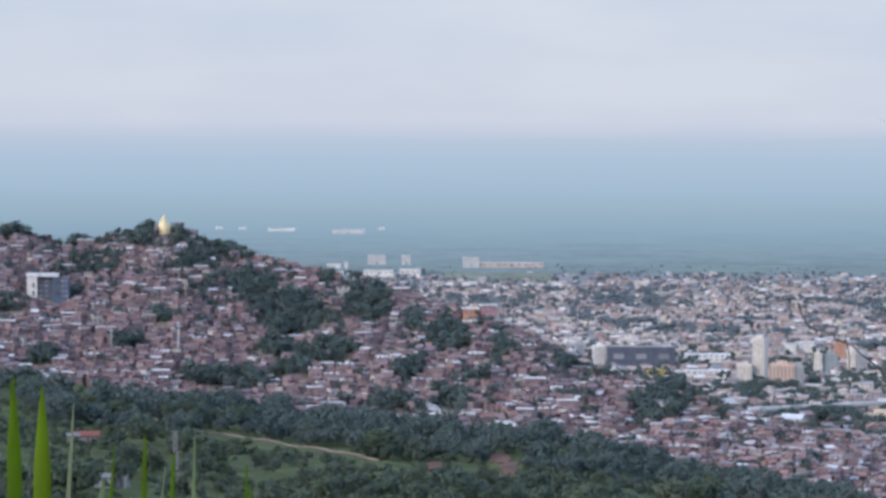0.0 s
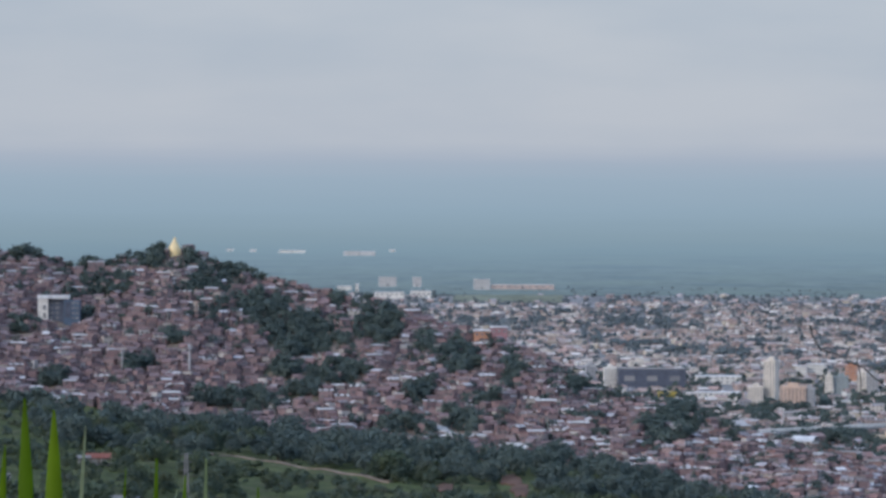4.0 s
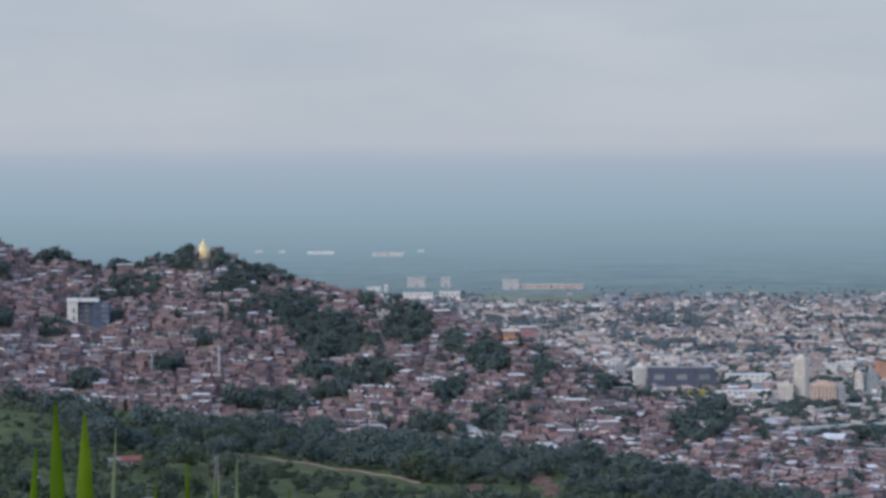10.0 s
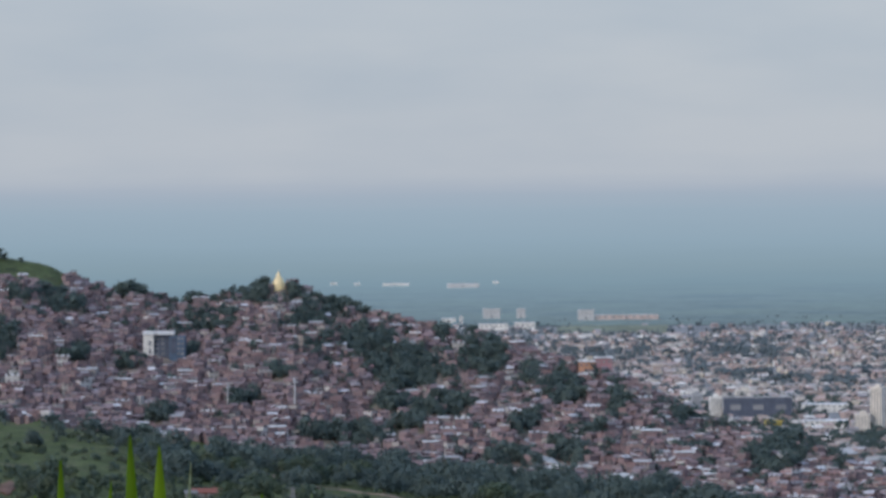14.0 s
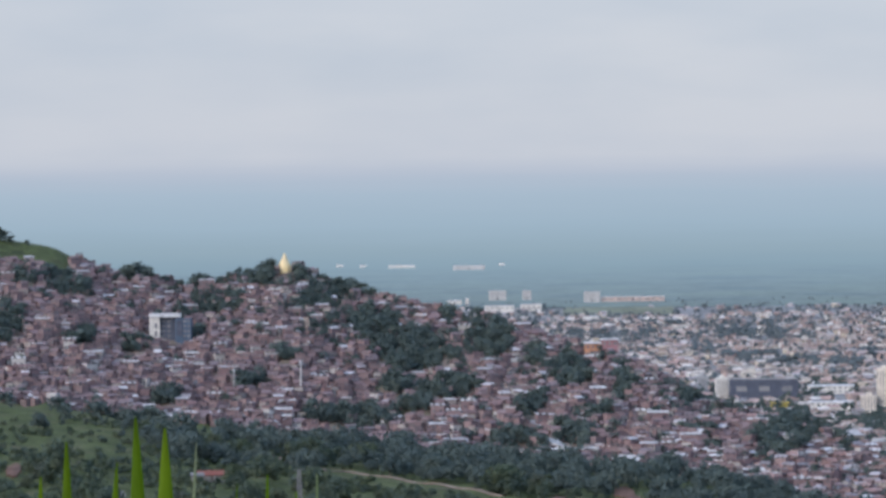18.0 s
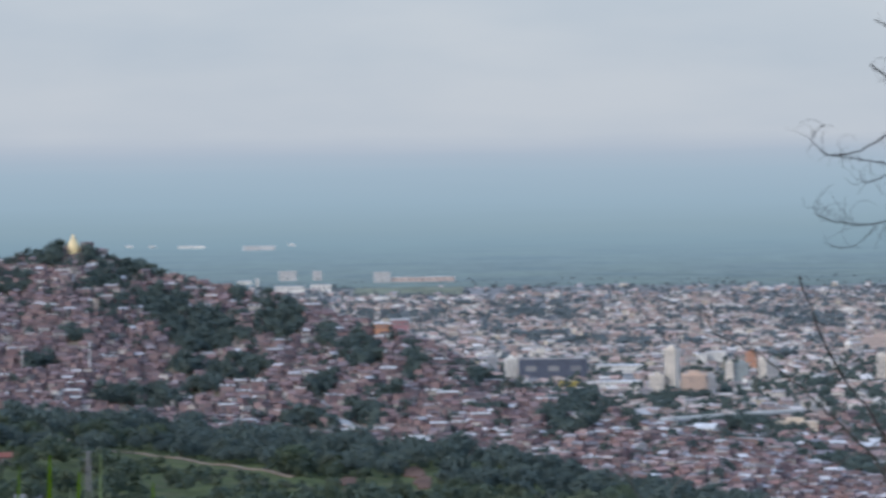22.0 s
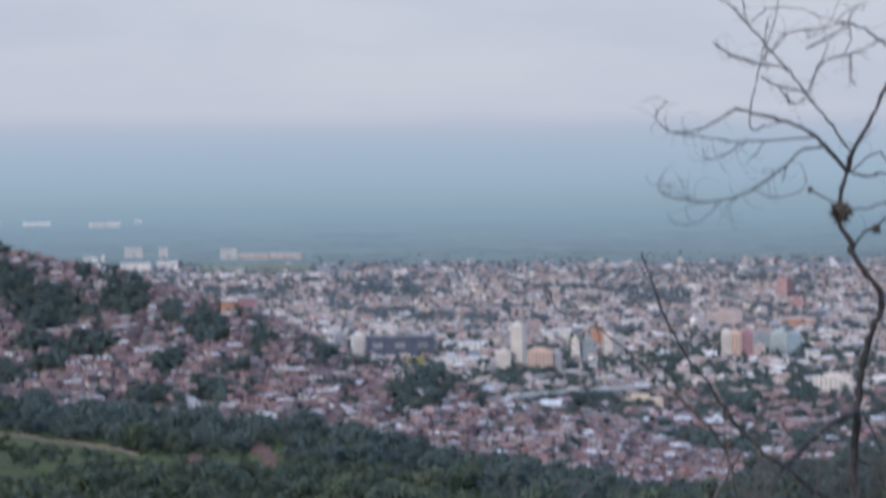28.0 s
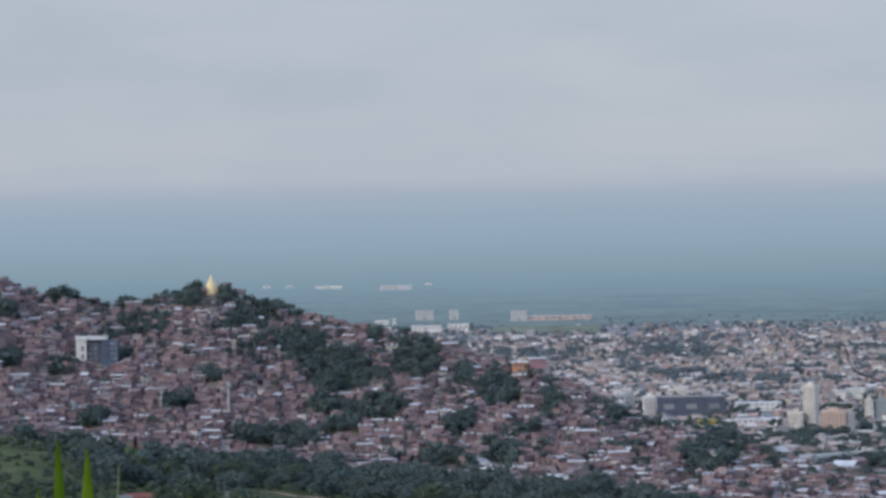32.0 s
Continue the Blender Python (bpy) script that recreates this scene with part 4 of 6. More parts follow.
def survey(x, y):
    """Bearing, distance, height and dip of many places at once, with the edges of wood and hill there."""
    r, u = y, 784 + F * x / y
    z = land_z(u, r)
    return zip(x.tolist(), y.tolist(), u.tolist(), r.tolist(), z.tolist(), (418 + (EYE - z) * F / r).tolist(), WOOD_R(u).tolist(), HILL_R(u).tolist(), HILL_TOP(u).tolist())


hill_houses = []
I, J = (q.ravel() for q in np.meshgrid(np.arange(-124, 168), np.arange(0, 154)))
x0, y0 = I * 4.5 + (J % 3) * 1.5, 1060 + J * 4.5
# terraces run a little askew and bend with the hill
X = x0 * math.cos(0.12) - (y0 - 1500) * math.sin(0.12) + rng.normal(size=len(I)) * 1.4
Y = 1500 + x0 * math.sin(0.12) + (y0 - 1500) * math.cos(0.12) + rng.normal(size=len(I)) * 1.5
for x, y, u, r, z, v, wr, hr, ht in survey(X, Y):
    if not -290 < u < 2200 or r < wr + 62 or r > hr + 4 or u < -50 and r > hr - 60:
        continue
    if (wooded(u, v) or wooded(u, v - 8)) and rng.uniform() < 0.92 or rng.uniform() < 0.07 or by_steps(u, v) or not clear_of(x, y):
        continue
    if 130 < u < 760 and r > hr - 150 and noise.noise((x * 0.03, y * 0.02, 4.0)) > -0.02 and rng.uniform() < 0.7:
        continue
    hill_houses.append((x, y, z, rng.choice([0.12, 0.4, 0.12 + math.pi / 2, -0.5, 0.75]) + rng.normal() * 0.15, int(rng.integers(14)), r))
# brick red on the hill, more pale plaster and sheet towards its foot
upper = [t for t in hill_houses if 784 + F * t[0] / t[1] < 1150]
lower = [t for t in hill_houses if 784 + F * t[0] / t[1] >= 1150]
settle(upper, 100, HOUSE_KINDS, "house", "hillside houses", "crowded red brick and concrete houses stepping up the hillside", M_HILL_WALL, M_HILL_ROOF, [0, 1, 0, 2, 5, 1, 3, 4, 0, 6, 1], "on the hillside", "hillside_houses")
settle(lower, 140, HOUSE_KINDS, "house", "houses at the foot of the hill", "brick and pale rendered houses at the foot of the hill", M_HILL_WALL, M_LOW_ROOF, [0, 2, 1, 0, 4, 6, 1, 5, 3, 1], "at the hill's foot", "foot_houses")

# long sheds with pale sheet roofs here and there
LONG_KINDS = [(w, 3.0, house_arrays(rng, w, 3.0, h, "shed")) for w, h in ((5.5, 2.6), (7.0, 3.0), (8.5, 3.4), (6.0, 4.2))]
long_sheds = []
while len(long_sheds) < 105:
    u, k = rng.uniform(-280, 1250), rng.uniform(0.03, 0.97)
    r = (1 - k) * (float(WOOD_R(u)) + 66) + k * float(HILL_R(u))
    x, y, z = (float(t) for t in place(u, r))
    if clear_of(x, y) and not wooded(u, dip(u, r, z)) and not (u < -50 and r > float(HILL_R(u)) - 60):
        long_sheds.append((x, y, z + 0.9, 0.12 + rng.normal() * 0.2, int(rng.integers(4))))
house_stuff("long_sheds", long_sheds, LONG_KINDS, M_HILL_WALL, M_SHEET, "long hillside sheds with pale sheet roofs")

city = []
city_trees = []
I, J = (q.ravel() for q in np.meshgrid(np.arange(-115, 145), np.arange(-14, 242)))
for (x, y, u, r, z, v, wr, hr, ht), i, j in zip(survey(I * 11.2 + rng.normal(size=len(I)) * 2.4, 1480 + J * 11.6 + rng.normal(size=len(I)) * 2.4), I.tolist(), J.tolist()):
    if not -320 < u < 2250 or r < hr + 30 or r > 4340 or v > ht + 25 and u < 1300:
        continue
    # a grid of streets
    if (i % 8 == 0 or j % 6 == 0) and rng.uniform() < 0.8:
        continue
    g = noise.noise((x * 0.006, y * 0.004, 8.0))
    edge = min(1.0, max(0.0, (r - 3900) / 440))
    if r > 4150 and rng.uniform() < 0.4 or 815 < u < 1035 and 4318 < r < 4412:
        continue
    if g > 0.30 - 0.30 * edge and rng.uniform() < 0.72 or rng.uniform() < (0.40 if r < 3000 else 0.29 if r < 4000 else 0.44):
        if rng.uniform() < 0.85:
            city_trees.append((x, y, z - 0.3, rng.uniform(0.6, 1.2) * (1 - 0.4 * edge), int(rng.choice([0, 1, 2, 4])), u, r))
    elif clear_of(x, y):
        city.append((x, y, z, rng.choice([0.0, math.pi / 2, 0.3, -0.3]) + 0.12 * rng.normal(), int(rng.choice([0, 1, 3, 4, 6, 7, 9, 10] if r > 3500 or rng.uniform() < 0.6 else range(12))), r))
settle([t for t in city if t[5] < 2250], 150, BLOCK_KINDS, "house", "city houses", "low red brick and rendered houses at the foot of the hill", M_HILL_WALL, M_LOW_ROOF, [1, 0, 3, 0, 4, 6, 5, 1, 2], "in the low city", "city_houses")
# outskirts thinning out into the plain
for k in range(2600):
    u, r = rng.uniform(-320, 2250), 4100 + 296 * rng.uniform()
    if 815 < u < 1035 and 4318 < r < 4412:
        continue
    x, y, z = (float(t) for t in place(u, r))
    if k % 6 == 0:
        city.append((x, y, z, rng.normal() * 0.4, int(rng.choice([0, 4, 6, 10])), r))
    elif noise.noise((x * 0.006, r * 0.02, 2.0)) > -0.15:
        city_trees.append((x, y, z - 0.3, rng.uniform(0.4, 0.9), int(rng.choice([0, 1, 2, 4])), u, r))
for k in range(2000):
    u, s = rng.uniform(-320, 2250), rng.uniform() ** 1.5
    r = 4396 + 120 * s + rng.normal() * 6
    x, z = r * (u - 784) / F, float(plain_z(np.array(r / 1.012))) - 0.4
    if noise.noise((x * 0.012, r * 0.05, 6.0)) < 0.0 + 0.25 * s or 815 < u < 1035 and r < 4415:
        continue
    if k % 6 == 0 and s < 0.35:
        city.append((x, r, z, rng.normal() * 0.3, int(rng.choice([0, 4])), r))
    else:
        city_trees.append((x, r, z - 0.3, rng.uniform(0.25, 0.5), int(rng.choice([0, 1, 2, 4])), u, r))
house_stuff("city_blocks", [t[:5] for t in city if t[5] >= 2250], BLOCK_KINDS, M_CITY_WALL, M_CITY_ROOF, "pale low-rise houses and flat roofs, lightened for haze, over the plain")
for u, v, n, w in CITY_GROVES:
    r0 = find_r(u, v, float(HILL_R(u)) + 40)
    for i in range(n):
        r, uu = r0 + rng.normal() * 22, u + rng.uniform(-w, w)
        x, y, z = (float(t) for t in place(uu, r))
        city_trees.append((x, y, z - 0.3, rng.uniform(0.8, 1.3) * (0.5 if v < 530 else 1.0), int(rng.choice([0, 2, 4])), uu, r))
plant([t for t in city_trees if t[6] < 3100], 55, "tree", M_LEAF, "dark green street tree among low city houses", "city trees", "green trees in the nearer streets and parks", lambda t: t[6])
tree_stuff("woodland", [t[:5] for t in city_trees if t[6] >= 3100], M_LEAF_FAR, "trees in far streets and parks, haze painted into their bluish green")
# ---- large buildings ----
def box_part(name, parent, mat, x0, y0, z0, x1, y1, z1, bevel=0.0, label=""):
    bm = bmesh.new()
    bmesh.ops.create_cube(bm, size=1.0)
    for q in bm.verts:
        q.co = Vector((x0 if q.co.x < 0 else x1, y0 if q.co.y < 0 else y1, z0 if q.co.z < 0 else z1))
    if bevel:
        bmesh.ops.bevel(bm, geom=bm.edges[:], offset=bevel, segments=1, affect="EDGES")
    me = bpy.data.meshes.new(name)
    bm.to_mesh(me)
    bm.free()
    me.materials.append(mat)
    ob = new(name, me)
    ob.parent = parent
    if label:
        tagged(ob, label)
    return ob


WINDOW_MESHES = {}


def window_mesh(w, h):
    key = round(w, 1), round(h, 1)
    if key not in WINDOW_MESHES:
        a, b = key[0] / 2, key[1] / 2
        me = bpy.data.meshes.new("window")
        me.from_pydata([(-a, -0.06, -b), (a, -0.06, -b), (a, -0.06, b), (-a, -0.06, b), (-a, 0.05, -b), (a, 0.05, -b), (a, 0.05, b), (-a, 0.05, b)], [], [(0, 1, 2, 3), (0, 4, 5, 1), (3, 2, 6, 7), (0, 3, 7, 4), (1, 5, 6, 2)])
        me.materials.append(M_GLASS)
        WINDOW_MESHES[key] = me
    return WINDOW_MESHES[key]


def building(name, label, u, v, w, d, h, turn, wall, storeys, cols):
    r = find_r(u, v, float(WOOD_R(u)) + 70 if u < 1000 else float(HILL_R(u)) + 90)
    x, y, z = (float(q) for q in place(u, r))
    if r > 4396:
        x, y = x * 1.012, y * 1.012
    ribbed = storeys > 4 and cols > 2 and wall in ("cream", "pink", "white", "grey", "peach", "maroon")
    b = new(name)
    b.empty_display_size = 1
    low = name in ("hall", "shed", "warehouse", "pavilion")
    box_part("wall", b, WALLS[wall], -w / 2, -d / 2, -2.5, w / 2, d / 2, h, 0.15)
    if low or wall in ("white", "orange") and h < 14:
        box_part("roof", b, M_FLATROOF if name == "warehouse" else WALLS["yellow"] if name == "pavilion" else M_WHITEROOF, -w / 2 - 0.5, -d / 2 - 0.5, h + 0.004, w / 2 + 0.5, d / 2 + 0.5, h + 0.7, 0.1)
    else:
        box_part("parapet", b, WALLS[wall], -w / 2 - 0.15, -d / 2 - 0.15, h + 0.004, w / 2 + 0.15, d / 2 + 0.15, h + 0.9, 0.1)
        if r < 3600:
            box_part("roof_house", b, WALLS["grey" if wall in ("slate", "blue") else wall], -w / 5, -d / 5, h + 0.904, w / 5, d / 5, h + 3.4, 0.1)
    step, cw = h / storeys, w / cols
    dn = max(2, int(round(d / 4)))
    wh = step * (0.42 if storeys > 1 else 0.3)
    for i in range(cols if ribbed else 0):
        box_part("window_strip", b, M_GLASS, -w / 2 + (i + 0.40) * cw, -d / 2 - 0.06, step * 0.5, -w / 2 + (i + 0.62) * cw, -d / 2 + 0.05, h - step * 0.35)
        box_part("rib", b, WALLS[wall], -w / 2 + (i + 0.02) * cw, -d / 2 - 0.4, 0.2, -w / 2 + (i + 0.14) * cw, -d / 2 + 0.05, h - 0.2)
    for s in range(storeys if name not in ("shed", "pavilion") and not ribbed else 0):
        zc = (s + 0.55) * step
        for i in range(cols):
            o = new("window", window_mesh(cw * 0.46, wh * 0.85))
            o.parent, o.location = b, (-w / 2 + (i + 0.5) * cw, -d / 2, zc)
        for side, rot in ((-1, -90), (1, 90)):
            if (side < 0) == (turn < 0) or r > 3600:
                continue
            for i in range(dn):
                o = new("window", window_mesh(d / dn * 0.45, wh))
                o.parent, o.location, o.rotation_euler = b, (side * w / 2, -d / 2 + (i + 0.5) * d / dn, zc), (0, 0, radians(rot))
    box_part("door", b, M_PANE, -1.2, -d / 2 - 0.08, 0.0, 1.2, -d / 2 + 0.05, min(2.6, h * 0.4))
    b.matrix_basis = Matrix.Translation((x, y, z)) @ Matrix.Rotation(turn - (u - 784) / F, 4, "Z")
    return tagged(b, label, "building")


for row in LANDMARKS:
    building(*row)


def church(u, v):
    """Small white church with a dome."""
    r = find_r(u, v, float(HILL_R(u)) + 90)
    x, y, z = (float(q) for q in place(u, r))
    b = new("church")
    box_part("nave", b, WALLS["white"], -5, -6, -2, 5, 12, 6.0, 0.1)
    box_part("roof", b, M_LOW_ROOF, -5.4, -6.4, 6.004, 5.4, 12.4, 6.6, 0.1)
    bm = bmesh.new()
    revolve(bm, [(4.2, 6.604), (4.2, 9.0), (4.5, 9.1), (4.1, 10.6), (3.1, 12.0), (1.6, 13.0), (0.5, 13.4), (0.5, 14.4), (0.05, 15.4)], 14)
    bm_object("dome", bm, WALLS["white"], b, True)
    for k in range(3):
        o = new("window", window_mesh(1.2, 2.2))
        o.parent, o.location = b, (-3 + k * 3, -6, 3.2)
    b.matrix_basis = pose(x, y, z, 0, 0, 8)
    return tagged(b, "small white church with pale dome among houses", "church")


def school(u, v):
    """White frame over a glazed middle, with a blue-grey wing."""
    r = find_r(u, v, float(WOOD_R(u)) + 70)
    x, y, z = (float(q) for q in place(u, r))
    b = new("school_block")
    box_part("white_wing", b, WALLS["white"], -8.6, -4, -4, -3.6, 6, 10.0, 0.1)
    box_part("roof_slab", b, M_WHITEROOF, -8.8, -4.4, 10.004, 6.4, 6.4, 11.8, 0.1)
    box_part("glazed_body", b, WALLS["slate"], -3.596, -2.5, -4, 4.0, 6, 9.996, 0.05)
    box_part("blue_wing", b, WALLS["blue"], 4.004, -5, -4, 11.6, 7, 9.4, 0.1)
    box_part("blue_face", b, WALLS["slate"], 4.6, -5.3, 1.0, 7.4, -5.004, 8.6, 0.05)
    for k in range(4):
        for i in range(2):
            o = new("window", window_mesh(1.4, 1.2))
            o.parent, o.location = b, (8.5 + i * 1.9, -5, 0.9 + k * 2.4)
            o = new("window", window_mesh(1.8, 1.4))
            o.parent, o.location = b, (-2.2 + i * 2.9, -2.5, 0.9 + k * 2.4)
    for k in range(2):
        o = new("window", window_mesh(1.2, 2.4))
        o.parent, o.location = b, (-5.4, -4, 2.0 + k * 4)
    b.matrix_basis = Matrix.Translation((x, y, z)) @ Matrix.Rotation(0.06, 4, "Z")
    return tagged(b, "white framed school block with blue-grey glazed wing", "building")


school(118, 556)


def revolve(bm, profile, sides=10, centre=(0, 0)):
    rings = [[bm.verts.new((centre[0] + rr * math.cos(2 * math.pi * s / sides), centre[1] + rr * math.sin(2 * math.pi * s / sides), zz)) for s in range(sides)] for rr, zz in profile]
    for a, b in zip(rings, rings[1:]):
        for s in range(sides):
            bm.faces.new((a[s], a[(s + 1) % sides], b[(s + 1) % sides], b[s]))
    bm.faces.new(rings[-1])


def bm_object(name, bm, mat, parent=None, smooth=False):
    bmesh.ops.recalc_face_normals(bm, faces=bm.faces[:])
    me = bpy.data.meshes.new(name)
    bm.to_mesh(me)
    bm.free()
    me.materials.append(mat)
    if smooth:
        me.polygons.foreach_set("use_smooth", np.ones(len(me.polygons), dtype=bool))
    ob = new(name, me)
    ob.parent = parent
    return ob


church(1700, 636)
# golden hilltop statue
M_GOLD = surface("gold_paint", [(0.92, 0.74, 0.44), (0.86, 0.66, 0.34)], vary="", grain=0.8, amount=0.15, rough=0.55)
u, r = 327, float(HILL_R(327)) - 6
x, y, z = (float(q) for q in place(u, r))
bm = bmesh.new()
revolve(bm, [(3.5, -2.0), (3.5, 2.2), (3.1, 3.4), (2.5, 4.6), (1.85, 5.9), (1.25, 7.0), (0.85, 7.8), (0.62, 8.2), (0.7, 8.6), (0.5, 9.1), (0.1, 9.5)], 12)
statue = bm_object("statue", bm, M_GOLD, smooth=True)
statue.matrix_basis = pose(x, y, z)
tagged(statue, "golden painted monument standing on the hilltop", "statue")

# slender masts among the houses and on the near slope
M_STEEL = surface("painted_steel", [(0.46, 0.46, 0.46), (0.38, 0.38, 0.39)], vary="", grain=0.6, amount=0.15, rough=0.5)


def mast(u, v, h, width, label, r=None):
    r = r or find_r(u, v, float(WOOD_R(u)) + 70)
    x, y, z = (float(q) for q in place(u, r))
    m = new("mast")
    bm = bmesh.new()
    revolve(bm, [(width, -1), (width * 0.9, h * 0.5), (width * 0.6, h)], 8)
    bm_object("pole", bm, M_STEEL, m, True)
    box_part("platform", m, M_STEEL, -width * 2, -width * 2, h * 0.86, width * 2, width * 2, h * 0.87)
    for k in range(3):
        a = k * 2.1
        box_part("antenna", m, M_STEEL, width * 1.9 * math.cos(a) - 0.15, width * 1.9 * math.sin(a) - 0.1, h * 0.875, width * 1.9 * math.cos(a) + 0.15, width * 1.9 * math.sin(a) + 0.1, h * 0.99)
    m.matrix_basis = pose(x, y, z)
    return tagged(m, label, "mast")


mast(354, 666, 17, 0.55, "white telecom mast standing among hillside houses")
mast(235, 645, 9, 0.4, "thin pale mast among hillside houses")


def lattice_mast(u, r, h, width, label):
    x, y, z = (float(q) for q in place(u, r))
    m = new("pylon")

    def bar(name, p, q, t=0.09):
        p, q = Vector(p), Vector(q)
        o = box_part(name, m, M_STEEL_DULL, -t, -t, 0, t, t, (q - p).length)
        o.matrix_basis = Matrix.Translation(p) @ (q - p).to_track_quat("Z", "Y").to_matrix().to_4x4()
    t = 0.45
    c = [(-1, -1), (1, -1), (1, 1), (-1, 1)]
    for a, b in c:
        bar("leg", (a * width, b * width, -1), (a * width * t, b * width * t, h))
    n = 9
    for k in range(n):
        z0, z1 = k * h / n, (k + 1) * h / n
        w0, w1 = width * (1 - (1 - t) * k / n), width * (1 - (1 - t) * (k + 1) / n)
        for i in range(4):
            (a, b), (a2, b2) = c[i], c[(i + 1) % 4]
            bar("brace", (a * w0, b * w0, z0), (a2 * w1, b2 * w1, z1), 0.05)
    for k in (0.72, 0.86, 0.99):
        bar("crossarm", (-width * 2.2, 0, h * k), (width * 2.2, 0, h * k), 0.07)
    m.matrix_basis = pose(x, y, z, 0, 0, 20)
    return tagged(m, label, "pylon")


M_STEEL_DULL = surface("dull_steel", [(0.24, 0.24, 0.25), (0.20, 0.20, 0.21)], vary="", grain=0.5, amount=0.15, rough=0.7)
lattice_mast(349, 880, 17, 0.75, "grey lattice power pylon on the near slope")

# ---- roads and tracks ----
M_DIRT = surface("dirt_track", [(0.274, 0.215, 0.187), (0.230, 0.170, 0.148)], vary="", grain=1.5, amount=0.2)
M_REDSOIL = surface("red_soil", [(0.159, 0.091, 0.069), (0.127, 0.075, 0.057)], vary="", grain=2.0, amount=0.25)
M_CONCRETE = surface("pale_concrete", [(0.46, 0.45, 0.44), (0.38, 0.37, 0.37)], vary="", grain=1.0, amount=0.2)


def ribbon(name, label, points, width, mat, lift=0.25, near=740.0, thick=0.5):
    """A strip along bearings and dips, lying on the ground."""
    us, vs = np.array([p[0] for p in points], float), np.array([p[1] for p in points], float)
    t = np.linspace(0, 1, 40)
    tt = np.linspace(0, 1, len(points))
    U, V = np.interp(t, tt, us), np.interp(t, tt, vs)
    P = []
    for a, b in zip(U, V):
        r = find_r(a, b, near)
        P.append((a, r))
    rr = np.convolve(np.pad([p[1] for p in P], 7, mode="edge"), np.ones(15) / 15, mode="valid")
    C = np.array([[float(q) for q in place(a, r)] for a, r in zip(U, rr)])
    verts = []
    for i, c in enumerate(C):
        d = C[min(i + 1, len(C) - 1)] - C[max(i - 1, 0)]
        n = np.array((-d[1], d[0]))
        n /= np.linalg.norm(n)
        for s in (-1, 1):
            x, y = c[0] + s * n[0] * width / 2, c[1] + s * n[1] * width / 2
            verts.append((x, y, c[2] + lift))
        for s in (-1, 1):
            x, y = c[0] + s * n[0] * (width / 2 + 0.3), c[1] + s * n[1] * (width / 2 + 0.3)
            verts.append((x, y, c[2] - thick))
    faces = []
    for i in range(len(C) - 1):
        a, b = i * 4, (i + 1) * 4
        faces += [(a, a + 1, b + 1, b), (a + 2, a, b, b + 2), (a + 1, a + 3, b + 3, b + 1)]
    return tagged(mesh_object(name, verts, faces, [mat]), label, name.split("_")[0], kind="structure")


ribbon("road", "pale dirt track curving across the near slope", TRACK, 1.4, M_DIRT, 0.4, thick=1.0)
ribbon("road", "short dirt track on the near slope below the woods", [(250, 760), (330, 775), (395, 795)], 3.0, M_DIRT, 0.5)
ribbon("pavement", "pale concrete steps climbing between hillside houses", STEPS, 4.5, M_CONCRETE, 1.2, near=1240)


def soil_patch(u, v, w, h, label, mat):
    bm = bmesh.new()
    rng2 = np.random.default_rng(int(u) + 900)
    ring = []
    for k in range(18):
        a = 2 * math.pi * k / 18
        q = rng2.uniform(0.7, 1.1)
        uu, vv = u + w * q * math.cos(a), v + h * q * math.sin(a)
        x, y, z = (float(t) for t in place(uu, find_r(uu, vv)))
        ring.append(bm.verts.new((x, y, z + 0.5)))
    x, y, z = (float(t) for t in place(u, find_r(u, v)))
    c = bm.verts.new((x, y, z + 0.9))
    for k in range(18):
        bm.faces.new((ring[k], ring[(k + 1) % 18], c))
    low = [bm.verts.new((q.co.x, q.co.y, q.co.z - 2.5)) for q in ring]
    for k in range(18):
        bm.faces.new((ring[k], low[k], low[(k + 1) % 18], ring[(k + 1) % 18]))
    o = bm_object("soil_bank", bm, mat)
    return tagged(o, label, "soil bank", kind="structure")


for u, v, w, h in SOIL:
    soil_patch(u, v, w, h, "bare reddish soil bank on the near slope", M_REDSOIL)


def cottage(u, v, w, d, h, turn, label, roof_colour):
    r = find_r(u, v)
    x, y, z = (float(q) for q in place(u, r))
    c = new("cottage")
    W, R, panes = house_arrays(np.random.default_rng(1), w, d, h, "gable", 0.5)
    mesh_object("wall", W[0], W[1], [PLOT_MATS[4][0]], parent=c)
    mesh_object("roof", R[0], R[1], [roof_colour], parent=c)
    for what, vv, ff in panes:
        mesh_object(what, vv, ff, [M_DOOR if what == "door" else M_PANE], parent=c)
    c.matrix_basis = Matrix.Translation((x, y, z + 0.3)) @ Matrix.Rotation(turn, 4, "Z")
    return tagged(c, label, "house")


M_REDROOF = surface("red_roof", [(0.25, 0.095, 0.075), (0.20, 0.085, 0.07)], vary="", grain=1.0, amount=0.15)
cottage(195, 812, 9, 6, 2.0, 0.1, "small house with bright red roof on near slope", M_REDROOF)
M_HUTROOF = surface("hut_roof", [(0.22, 0.22, 0.22), (0.17, 0.17, 0.17)], vary="", grain=1.0, amount=0.25)
cottage(168, 813, 3.5, 3, 2.0, 0.2, "small pale hut beside the red-roofed house", M_HUTROOF)
cottage(20, 852, 5, 4, 2.6, 0.3, "pale hut half hidden among trees", M_HUTROOF)
cottage(215, 890, 6, 4, 2.4, 0.1, "low hut with grey roof among bushes", M_HUTROOF)
cottage(250, 893, 5, 4, 2.4, -0.2, "hut with grey sheet roof among bushes", M_HUTROOF)
cottage(575, 955, 6, 4, 2.4, -0.2, "grey-roofed hut at the slope's foot", M_HUTROOF)

